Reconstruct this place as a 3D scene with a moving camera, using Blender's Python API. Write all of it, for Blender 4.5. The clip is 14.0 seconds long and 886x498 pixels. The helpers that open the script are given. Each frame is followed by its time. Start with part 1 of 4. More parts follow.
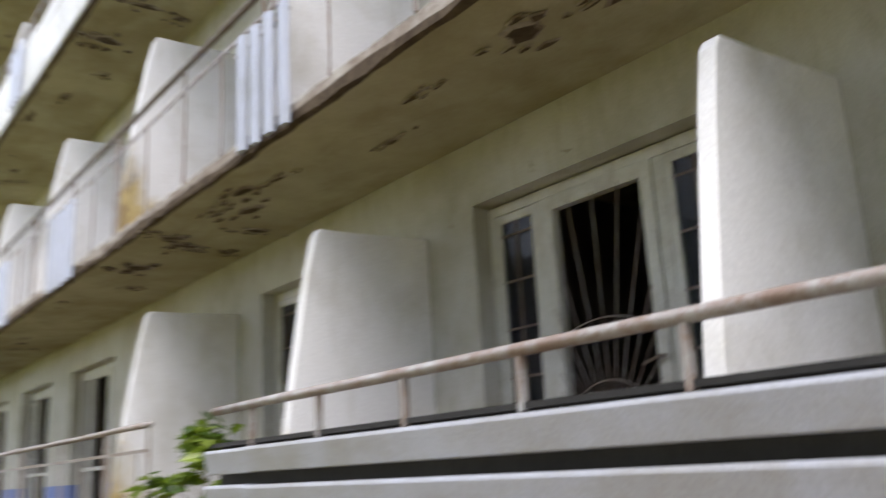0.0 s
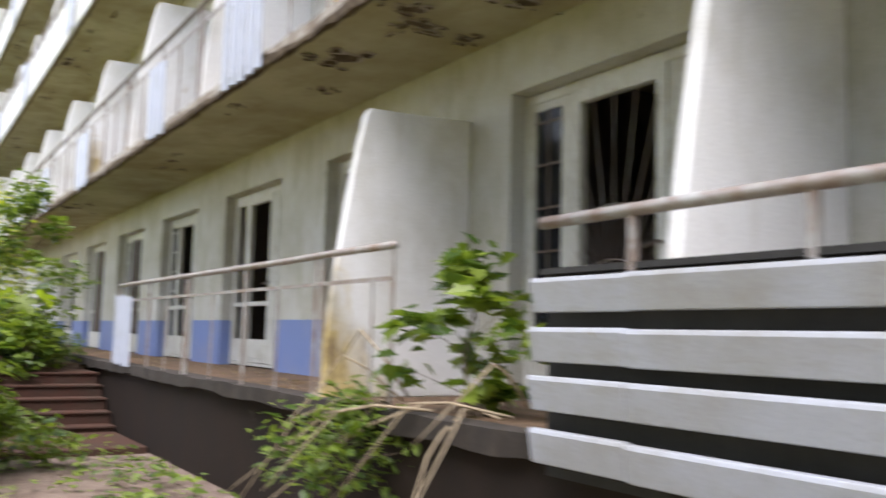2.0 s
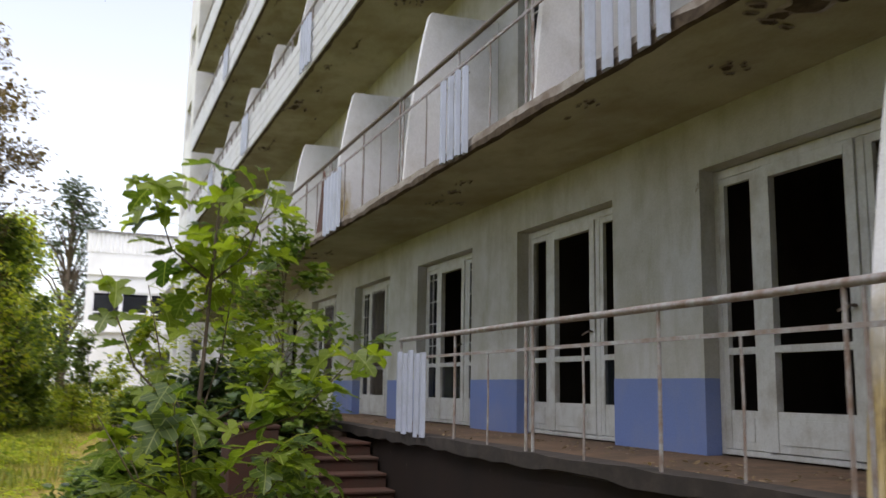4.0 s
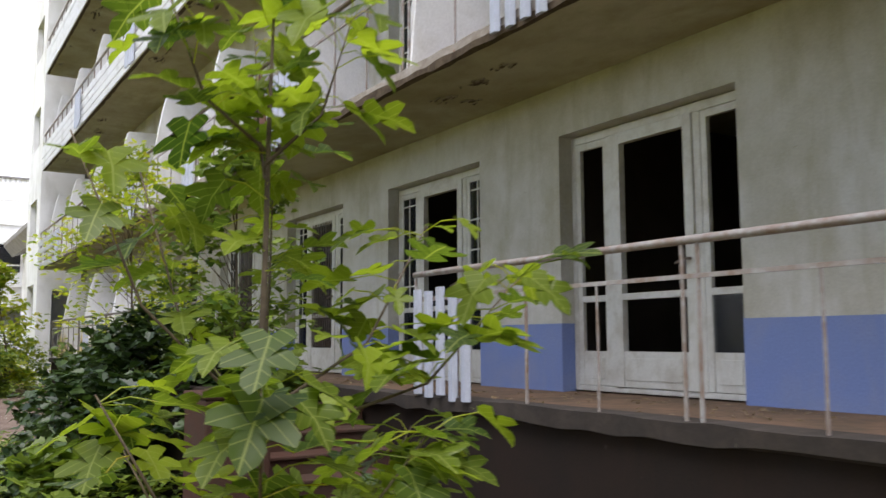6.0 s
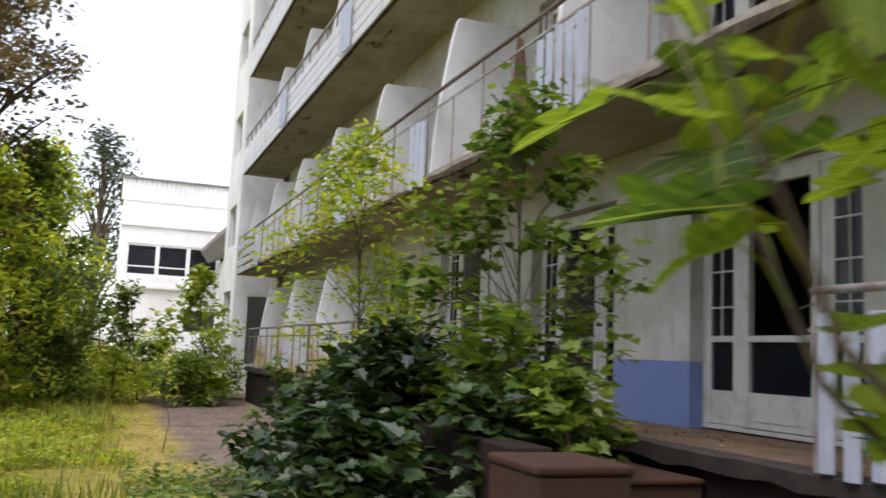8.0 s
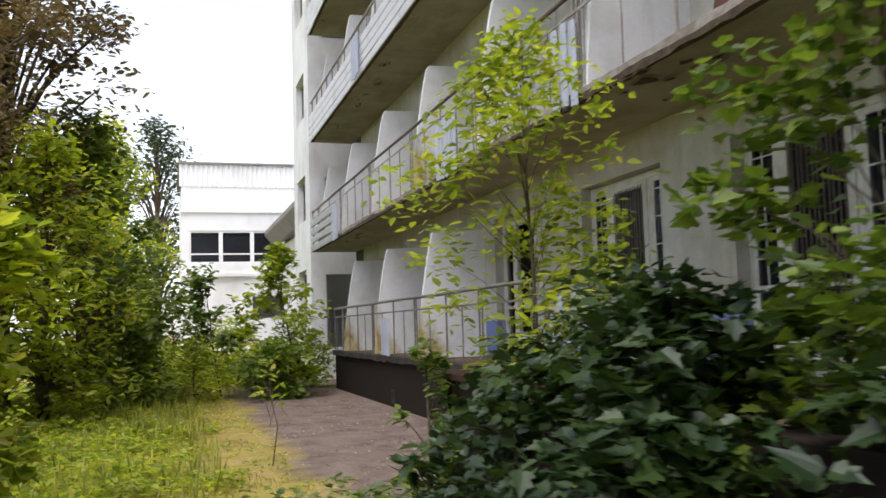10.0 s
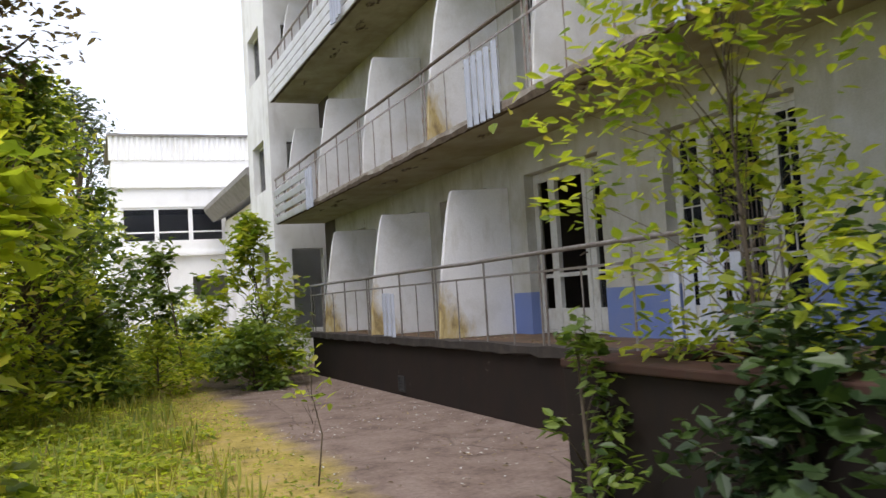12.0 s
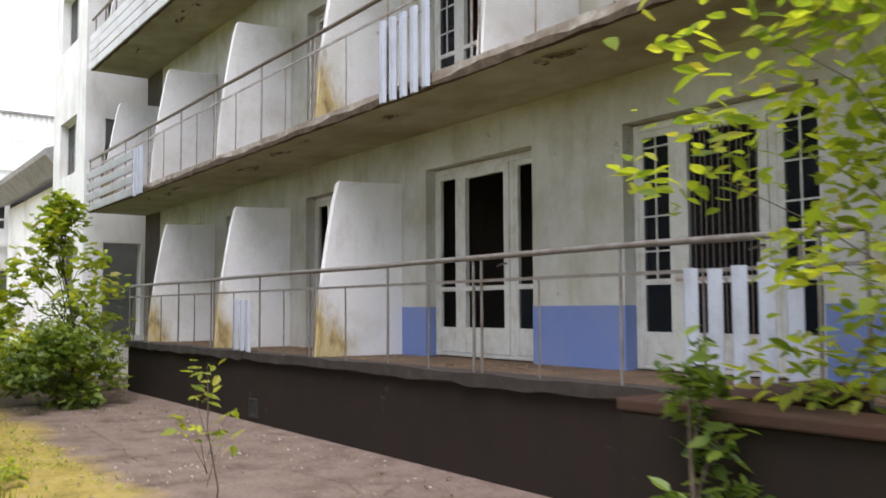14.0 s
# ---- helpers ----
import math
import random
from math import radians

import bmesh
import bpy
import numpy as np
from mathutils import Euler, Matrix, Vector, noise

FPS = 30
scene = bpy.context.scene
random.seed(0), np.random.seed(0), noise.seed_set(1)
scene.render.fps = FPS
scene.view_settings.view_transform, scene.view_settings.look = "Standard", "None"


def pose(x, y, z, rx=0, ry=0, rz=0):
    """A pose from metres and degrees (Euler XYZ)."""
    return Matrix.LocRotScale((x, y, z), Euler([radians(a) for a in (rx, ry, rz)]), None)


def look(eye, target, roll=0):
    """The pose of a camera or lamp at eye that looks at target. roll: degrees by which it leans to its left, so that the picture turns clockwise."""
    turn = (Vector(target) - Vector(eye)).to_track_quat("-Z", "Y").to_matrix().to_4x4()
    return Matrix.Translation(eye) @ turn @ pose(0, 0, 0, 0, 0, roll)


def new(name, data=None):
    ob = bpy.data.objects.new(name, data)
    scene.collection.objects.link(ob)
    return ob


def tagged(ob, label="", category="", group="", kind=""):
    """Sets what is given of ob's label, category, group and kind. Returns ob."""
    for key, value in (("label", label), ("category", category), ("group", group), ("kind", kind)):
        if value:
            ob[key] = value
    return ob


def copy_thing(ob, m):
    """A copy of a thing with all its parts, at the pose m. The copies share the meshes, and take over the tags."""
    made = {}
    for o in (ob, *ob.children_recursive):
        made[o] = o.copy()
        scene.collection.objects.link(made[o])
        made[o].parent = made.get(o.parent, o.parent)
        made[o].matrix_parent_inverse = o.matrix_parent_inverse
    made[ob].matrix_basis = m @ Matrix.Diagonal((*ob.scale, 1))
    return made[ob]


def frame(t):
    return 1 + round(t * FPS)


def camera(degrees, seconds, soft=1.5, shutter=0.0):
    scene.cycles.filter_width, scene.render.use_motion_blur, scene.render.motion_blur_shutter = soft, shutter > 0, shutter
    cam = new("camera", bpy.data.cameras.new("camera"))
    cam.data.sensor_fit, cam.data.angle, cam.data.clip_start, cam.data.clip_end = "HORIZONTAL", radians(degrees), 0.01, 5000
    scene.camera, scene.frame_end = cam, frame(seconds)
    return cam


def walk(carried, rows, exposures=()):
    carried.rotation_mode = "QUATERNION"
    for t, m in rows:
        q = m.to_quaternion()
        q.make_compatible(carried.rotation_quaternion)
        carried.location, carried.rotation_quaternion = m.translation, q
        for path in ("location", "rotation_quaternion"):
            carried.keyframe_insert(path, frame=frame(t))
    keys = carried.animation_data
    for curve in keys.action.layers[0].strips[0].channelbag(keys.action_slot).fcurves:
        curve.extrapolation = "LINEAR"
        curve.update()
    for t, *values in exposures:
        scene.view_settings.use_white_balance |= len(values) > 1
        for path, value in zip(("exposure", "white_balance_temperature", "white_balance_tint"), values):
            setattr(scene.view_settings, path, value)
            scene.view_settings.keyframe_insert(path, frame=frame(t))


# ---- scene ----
cam = camera(53.3, 14.0, shutter=0.5)
PATH = [
    (0, (-2.351, -7.803, 1.379), (-1.16, -6.271, 1.863), -3.1),
    (0.5, (-2.318, -7.327, 1.539), (-0.857, -6.053, 2.033), -0.6),
    (1, (-2.512, -6.693, 1.39), (-1.057, -5.362, 1.724), -0.9),
    (1.5, (-2.51, -6.065, 1.395), (-1.148, -4.613, 1.594), -0.1),
    (2, (-2.46, -5.452, 1.313), (-1.399, -3.768, 1.508), 1.4),
    (2.5, (-2.538, -4.782, 1.331), (-1.673, -2.995, 1.574), 3.1),
    (3, (-2.587, -4.158, 1.362), (-1.852, -2.323, 1.665), -0.5),
    (3.5, (-2.813, -3.529, 1.356), (-2.187, -1.663, 1.715), -3.2),
    (3.7, (-2.944, -3.264, 1.348), (-2.276, -1.41, 1.689), -0.9),
    (6, (-3.522, -0.162, 1.312), (-2.478, 1.531, 1.516), -0.3),
    (6.5, (-3.455, 0.472, 1.309), (-2.48, 2.208, 1.505), 2.6),
    (7, (-3.519, 1.093, 1.323), (-2.623, 2.871, 1.511), 1.9),
    (7.5, (-3.49, 1.653, 1.31), (-2.605, 3.431, 1.538), 3.0),
    (8, (-3.503, 2.314, 1.408), (-2.801, 4.172, 1.645), 2.5),
    (8.5, (-3.471, 2.934, 1.276), (-2.764, 4.788, 1.527), 6.6),
    (9, (-3.552, 3.576, 1.368), (-2.883, 5.45, 1.571), 3.8),
    (11.5, (-4.099, 6.788, 1.432), (-3.477, 8.683, 1.583), -5.3),
    (12, (-4.337, 7.281, 1.451), (-3.586, 9.131, 1.559), -3.5),
    (12.5, (-4.378, 7.79, 1.401), (-3.614, 9.627, 1.609), -5.3),
    (13, (-4.499, 8.426, 1.441), (-3.649, 10.232, 1.564), -6.3),
    (13.5, (-4.514, 8.862, 1.388), (-3.389, 10.514, 1.462), -0.7),
    (14, (-4.511, 9.438, 1.418), (-3.359, 11.067, 1.553), -0.3),
]
EXPOSURES = [(t, stops, 6500, 15) for t, stops in ((0.0, 1.95), (1.0, 2.0), (2.0, 2.15), (2.5, 1.75), (3.0, 1.6), (3.5, 1.0), (6.0, 1.5), (7.0, 1.25), (7.5, 1.25), (8.5, 1.15), (12.0, 1.15), (13.0, 1.0), (13.5, 1.2), (14.0, 1.55))]
walk(cam, [(t, look(eye, target, roll)) for t, eye, target, roll in PATH], EXPOSURES)

# ---- world and sun: bright overcast ----
world = bpy.data.worlds.new("world")
scene.world = world
world.use_nodes = True
wn, wl = world.node_tree.nodes, world.node_tree.links
sky = wn.new("ShaderNodeTexSky")
sky.sky_type, sky.sun_disc = "NISHITA", False
sky.sun_elevation, sky.sun_rotation = radians(65), radians(141)
pale = wn.new("ShaderNodeHueSaturation")
pale.inputs["Saturation"].default_value = 0.42
wl.new(sky.outputs[0], pale.inputs["Color"])
wl.new(pale.outputs[0], wn["Background"].inputs["Color"])
wn["Background"].inputs["Strength"].default_value = 0.15
sun = new("sun", bpy.data.lights.new("sun", "SUN"))
sun.data.energy, sun.data.angle, sun.data.color = 1.5, radians(48), (1.0, 0.97, 0.92)
sun.matrix_world = look((-4, -5, 13.7), (0, 0, 0))

# ---- plan ----
BAY = 3.06                  # fin to fin
WALL = 1.175                 # outer face of the room wall
FRAME = 1.31                # outer face of the door frames
DECK = 0.88                 # terrace floor
FLOORS = [DECK, 3.58, 6.58, 9.58, 12.58]
SOFFITS = [3.45, 6.45, 9.45, 12.45]
TOP = 15.45
Y0, Y1 = -5 * BAY, 28.6     # balconies
DECK_END = 25.6
K0, K1 = -5, 9              # bays

# ---- materials ----
def ramp(nt, fac, stops):
    n = nt.nodes.new("ShaderNodeValToRGB")
    nt.links.new(fac, n.inputs[0])
    e = n.color_ramp.elements
    while len(e) < len(stops):
        e.new(0.5)
    for s, (p, c) in zip(e, stops):
        s.position = p
        s.color = (*c, 1) if len(c) == 3 else c
    return n.outputs[0]


def tex(nt, scale, detail=5, rough=0.6, stretch=(1, 1, 1), space="Object", dist=0.0):
    if space == "World":
        co = nt.nodes.new("ShaderNodeNewGeometry").outputs["Position"]
    else:
        co = nt.nodes.new("ShaderNodeTexCoord").outputs["Object"]
    m = nt.nodes.new("ShaderNodeMapping")
    m.inputs["Scale"].default_value = stretch
    nt.links.new(co, m.inputs[0])
    n = nt.nodes.new("ShaderNodeTexNoise")
    n.inputs["Scale"].default_value, n.inputs["Detail"].default_value = scale, detail
    n.inputs["Roughness"].default_value, n.inputs["Distortion"].default_value = rough, dist
    nt.links.new(m.outputs[0], n.inputs["Vector"])
    return n.outputs["Fac"]


def mixed(nt, fac, a, b, mode="MIX"):
    n = nt.nodes.new("ShaderNodeMix")
    n.data_type, n.blend_type = "RGBA", mode
    for sock, v in ((n.inputs[0], fac), (n.inputs[6], a), (n.inputs[7], b)):
        if isinstance(v, (int, float)):
            sock.default_value = v
        elif isinstance(v, tuple):
            sock.default_value = (*v, 1)
        else:
            nt.links.new(v, sock)
    return n.outputs[2]


def mat(name, rough=0.8, metal=0.0):
    m = bpy.data.materials.new(name)
    m.use_nodes = True
    b = m.node_tree.nodes["Principled BSDF"]
    b.inputs["Roughness"].default_value, b.inputs["Metallic"].default_value = rough, metal
    return m, m.node_tree, b


def bump(nt, b, h, strength, distance=0.01):
    n = nt.nodes.new("ShaderNodeBump")
    n.inputs["Strength"].default_value, n.inputs["Distance"].default_value = strength, distance
    nt.links.new(h, n.inputs["Height"])
    nt.links.new(n.outputs[0], b.inputs["Normal"])


def worn(name, base, dirt, dirt_at=0.58, rough=0.85, scale=1.3, streak=(1, 1, 0.25), flake=None, flake_at=0.68, grain=(0.9, 1.05), width=0.14):
    """Old paint or plaster: broad stains, running streaks, fine grain and, if given, flaked spots of another colour."""
    m, nt, b = mat(name, rough)
    s1 = tex(nt, scale, 6, 0.62, (1, 1, 1), "World")
    s2 = tex(nt, scale * 3.1, 7, 0.65, streak, "World", 0.3)
    fine = tex(nt, 70, 3, 0.6, (1, 1, 1), "World")
    col = mixed(nt, ramp(nt, s1, [(dirt_at - width, (0, 0, 0)), (dirt_at + width, (0.75, 0.75, 0.75))]), base, dirt)
    col = mixed(nt, ramp(nt, s2, [(dirt_at - width * 0.4, (0, 0, 0)), (dirt_at + width * 1.2, (0.6, 0.6, 0.6))]), col, dirt)
    h = fine
    if flake:
        fl = ramp(nt, tex(nt, scale * 2.3, 9, 0.72, (1, 1, 1), "World", 0.6), [(flake_at, (0, 0, 0)), (flake_at + 0.015, (1, 1, 1))])
        col = mixed(nt, fl, col, flake)
        h = mixed(nt, fl, fine, (0, 0, 0))
    g = ramp(nt, fine, [(0.3, (grain[0],) * 3), (0.7, (grain[1],) * 3)])
    col = mixed(nt, 1.0, col, g, "MULTIPLY")
    nt.links.new(col, b.inputs["Base Color"])
    bump(nt, b, h, 0.35, 0.004)
    return m


# Plaster tones carry the light: recessed wall and soffit darker, outer fins lighter.
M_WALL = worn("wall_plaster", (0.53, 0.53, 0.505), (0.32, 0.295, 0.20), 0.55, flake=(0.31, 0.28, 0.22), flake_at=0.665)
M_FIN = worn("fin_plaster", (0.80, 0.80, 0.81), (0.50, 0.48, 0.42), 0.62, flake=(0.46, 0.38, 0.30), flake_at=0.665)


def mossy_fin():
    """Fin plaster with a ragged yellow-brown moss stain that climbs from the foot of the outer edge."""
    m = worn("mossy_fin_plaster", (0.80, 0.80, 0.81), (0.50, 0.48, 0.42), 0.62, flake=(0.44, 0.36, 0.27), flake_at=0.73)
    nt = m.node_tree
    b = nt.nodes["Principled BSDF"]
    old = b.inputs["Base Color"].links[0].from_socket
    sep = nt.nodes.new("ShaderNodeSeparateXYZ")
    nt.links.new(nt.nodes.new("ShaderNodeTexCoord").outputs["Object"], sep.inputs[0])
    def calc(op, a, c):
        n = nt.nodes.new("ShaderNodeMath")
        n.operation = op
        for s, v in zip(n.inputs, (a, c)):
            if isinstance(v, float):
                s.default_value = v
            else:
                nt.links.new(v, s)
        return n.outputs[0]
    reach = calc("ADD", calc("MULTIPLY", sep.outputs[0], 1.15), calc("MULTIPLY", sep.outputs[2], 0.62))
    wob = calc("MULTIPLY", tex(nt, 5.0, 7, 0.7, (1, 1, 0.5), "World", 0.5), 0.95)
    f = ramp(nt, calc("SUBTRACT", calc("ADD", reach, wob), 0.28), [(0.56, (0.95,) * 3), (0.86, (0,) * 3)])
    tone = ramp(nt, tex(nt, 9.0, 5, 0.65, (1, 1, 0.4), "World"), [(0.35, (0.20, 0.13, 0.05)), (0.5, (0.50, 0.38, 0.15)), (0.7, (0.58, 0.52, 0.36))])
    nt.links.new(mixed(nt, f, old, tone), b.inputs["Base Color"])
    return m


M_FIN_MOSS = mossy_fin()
M_CEIL = worn("soffit_plaster", (0.44, 0.41, 0.29), (0.23, 0.19, 0.09), 0.53, scale=0.7, streak=(1, 0.5, 1), flake=(0.12, 0.09, 0.06), flake_at=0.735)
M_BLUE = worn("blue_paint", (0.15, 0.21, 0.45), (0.22, 0.25, 0.38), 0.62, 0.6, flake=(0.45, 0.45, 0.44), flake_at=0.76)
M_FRAME = worn("door_paint", (0.60, 0.60, 0.57), (0.38, 0.35, 0.29), 0.6, 0.5, 5.0)
# White boards brightened in colour for the strongly lit upper fronts.
M_BOARD_LIT = worn("lit_board_paint", (0.78, 0.78, 0.80), (0.50, 0.49, 0.46), 0.64, 0.45, 1.6, (0.4, 0.4, 2.0))
M_BOARD = worn("board_paint", (0.40, 0.42, 0.48), (0.29, 0.28, 0.26), 0.56, 0.4, 2.2, (0.4, 0.4, 2.0), flake=(0.28, 0.23, 0.09), flake_at=0.655)
M_SLAT = worn("slat_paint", (0.42, 0.45, 0.54), (0.28, 0.29, 0.31), 0.64, 0.4, 3.0)
M_RAIL = worn("rusty_paint", (0.38, 0.38, 0.38), (0.17, 0.09, 0.05), 0.50, 0.45, 6.0, (1, 1, 1))
M_RAIL_GREY = worn("bare_steel", (0.20, 0.19, 0.18), (0.10, 0.07, 0.05), 0.52, 0.5, 6.0, (1, 1, 1))
M_RAIL_DARK = worn("dark_rust", (0.15, 0.12, 0.10), (0.09, 0.05, 0.03), 0.55, 0.6, 6.0, (1, 1, 1))
M_EDGE = worn("broken_concrete", (0.16, 0.125, 0.095), (0.05, 0.038, 0.03), 0.47, 0.95, 4.0, (1, 1, 1))
M_FASCIA = worn("weathered_fascia", (0.44, 0.41, 0.37), (0.13, 0.085, 0.055), 0.49, 0.9, 2.6, (1, 0.6, 1), flake=(0.20, 0.09, 0.05), flake_at=0.66)
M_RIM = worn("crumbled_terrace_rim", (0.052, 0.040, 0.032), (0.02, 0.016, 0.013), 0.48, 0.95, 5.0, (1, 0.5, 1), flake=(0.17, 0.14, 0.11), flake_at=0.68)
M_SPALL = worn("bare_spalled_concrete", (0.13, 0.10, 0.07), (0.05, 0.035, 0.025), 0.5, 0.95, 6.0, (1, 1, 1))
M_DECK = worn("terrace_floor", (0.19, 0.12, 0.08), (0.09, 0.07, 0.05), 0.5, 0.9, 2.5, (1, 1, 1), flake=(0.34, 0.28, 0.22), flake_at=0.66)
M_BASE = worn("plinth_render", (0.030, 0.021, 0.017), (0.022, 0.018, 0.016), 0.52, 0.9, 1.5, (1, 1, 0.3), flake=(0.075, 0.058, 0.048), flake_at=0.66)
M_STEP = worn("red_step_stone", (0.075, 0.036, 0.027), (0.06, 0.042, 0.033), 0.52, 0.85, 3.0, (1, 1, 1), flake=(0.20, 0.15, 0.12), flake_at=0.72)
M_FAR = worn("far_white_wall", (0.86, 0.86, 0.86), (0.62, 0.61, 0.58), 0.62, 0.8, 0.4)
M_TOWER = worn("tower_plaster", (0.84, 0.84, 0.84), (0.50, 0.48, 0.44), 0.60, 0.85, 0.6, flake=(0.40, 0.38, 0.34), flake_at=0.68)
# Very dark tone puts the gloom of the unlit rooms into the wall colour.
M_ROOM = worn("shaded_room_wall", (0.09, 0.075, 0.065), (0.05, 0.04, 0.035), 0.55, 0.9, 1.0)
M_BARK = worn("bark", (0.17, 0.13, 0.09), (0.08, 0.06, 0.045), 0.5, 0.9, 14.0, (1, 1, 0.3))
M_BLACK = worn("black_metal", (0.03, 0.028, 0.026), (0.015, 0.014, 0.013), 0.5, 0.8, 5.0)
M_VINE = worn("dry_vine", (0.36, 0.29, 0.20), (0.20, 0.15, 0.10), 0.55, 0.9, 12.0, (1, 1, 1))
M_ROOF = worn("grey_roof", (0.26, 0.25, 0.24), (0.14, 0.13, 0.12), 0.55, 0.8, 2.0)


def glass_mat(name, tint, alpha):
    m, nt, b = mat(name, 0.08)
    b.inputs["Base Color"].default_value = (*tint, 1)
    b.inputs["Alpha"].default_value = alpha
    n = tex(nt, 3.0, 4, 0.6, (1, 1, 1), "World")
    nt.links.new(ramp(nt, n, [(0.3, (0.05,) * 3), (0.8, (0.3,) * 3)]), b.inputs["Roughness"])
    return m


M_GLASS = glass_mat("dusty_glass", (0.012, 0.015, 0.022), 0.45)
M_GLASS.node_tree.nodes["Principled BSDF"].inputs["Specular IOR Level"].default_value = 0.3


def leaf_mat(name, low, high, trans=0.45, dry=None, veins=False):
    m, nt, b = mat(name, 0.42)
    geo = nt.nodes.new("ShaderNodeNewGeometry")
    info = nt.nodes.new("ShaderNodeObjectInfo")
    mx = nt.nodes.new("ShaderNodeMath")
    mx.operation = "ADD"
    nt.links.new(geo.outputs["Random Per Island"], mx.inputs[0])
    nt.links.new(info.outputs["Random"], mx.inputs[1])
    fr = nt.nodes.new("ShaderNodeMath")
    fr.operation = "FRACT"
    nt.links.new(mx.outputs[0], fr.inputs[0])
    stops = [(0.0, low), (0.85, high)]
    if dry:
        stops.append((0.97, dry))
    col = ramp(nt, fr.outputs[0], stops)
    patch = tex(nt, 0.9, 3, 0.5, (1, 1, 1), "World")
    col = mixed(nt, 1.0, col, ramp(nt, patch, [(0.3, (0.72, 0.75, 0.7)), (0.7, (1.25, 1.2, 1.1))]), "MULTIPLY")
    if veins:
        sep = nt.nodes.new("ShaderNodeSeparateXYZ")
        nt.links.new(nt.nodes.new("ShaderNodeTexCoord").outputs["Object"], sep.inputs[0])
        def calc(op, p, q=0.0):
            n = nt.nodes.new("ShaderNodeMath")
            n.operation = op
            for sock, v in zip(n.inputs, (p, q)):
                if isinstance(v, float):
                    sock.default_value = v
                else:
                    nt.links.new(v, sock)
            return n.outputs[0]
        side = calc("ABSOLUTE", sep.outputs[0])
        rib = calc("PINGPONG", calc("SUBTRACT", sep.outputs[1], calc("MULTIPLY", side, 0.85)), 0.10)
        line = calc("MAXIMUM", ramp(nt, rib, [(0.004, (0.45,) * 3), (0.014, (0,) * 3)]), ramp(nt, side, [(0.010, (0.6,) * 3), (0.022, (0,) * 3)]))
        col = mixed(nt, line, col, (0.38, 0.44, 0.14))
    vein = tex(nt, 45, 2, 0.5)
    bump(nt, b, vein, 0.25, 0.003)
    nt.links.new(col, b.inputs["Base Color"])
    t = nt.nodes.new("ShaderNodeBsdfTranslucent")
    br = mixed(nt, 1.0, col, (1.5, 1.55, 0.7), "MULTIPLY")
    nt.links.new(br, t.inputs["Color"])
    s = nt.nodes.new("ShaderNodeMixShader")
    s.inputs[0].default_value = trans
    nt.links.new(b.outputs[0], s.inputs[1])
    nt.links.new(t.outputs[0], s.inputs[2])
    nt.links.new(s.outputs[0], nt.nodes["Material Output"].inputs["Surface"])
    return m


L_FIG = leaf_mat("fig_leaf", (0.045, 0.09, 0.02), (0.24, 0.32, 0.03), 0.55, veins=True)
L_BRIGHT = leaf_mat("bright_leaf", (0.14, 0.21, 0.03), (0.44, 0.48, 0.06), 0.58, (0.4, 0.36, 0.08))
L_MID = leaf_mat("mid_leaf", (0.05, 0.10, 0.02), (0.20, 0.27, 0.05), 0.4)
L_DARK = leaf_mat("dark_leaf", (0.012, 0.03, 0.012), (0.045, 0.08, 0.022), 0.25)
L_BROWN = leaf_mat("dry_needles", (0.13, 0.09, 0.055), (0.24, 0.18, 0.12), 0.3)
L_GREY = leaf_mat("conifer_needles", (0.05, 0.075, 0.045), (0.09, 0.12, 0.075), 0.2)
L_GRASS = leaf_mat("grass_blade", (0.16, 0.21, 0.04), (0.42, 0.40, 0.09), 0.4, (0.26, 0.21, 0.08))


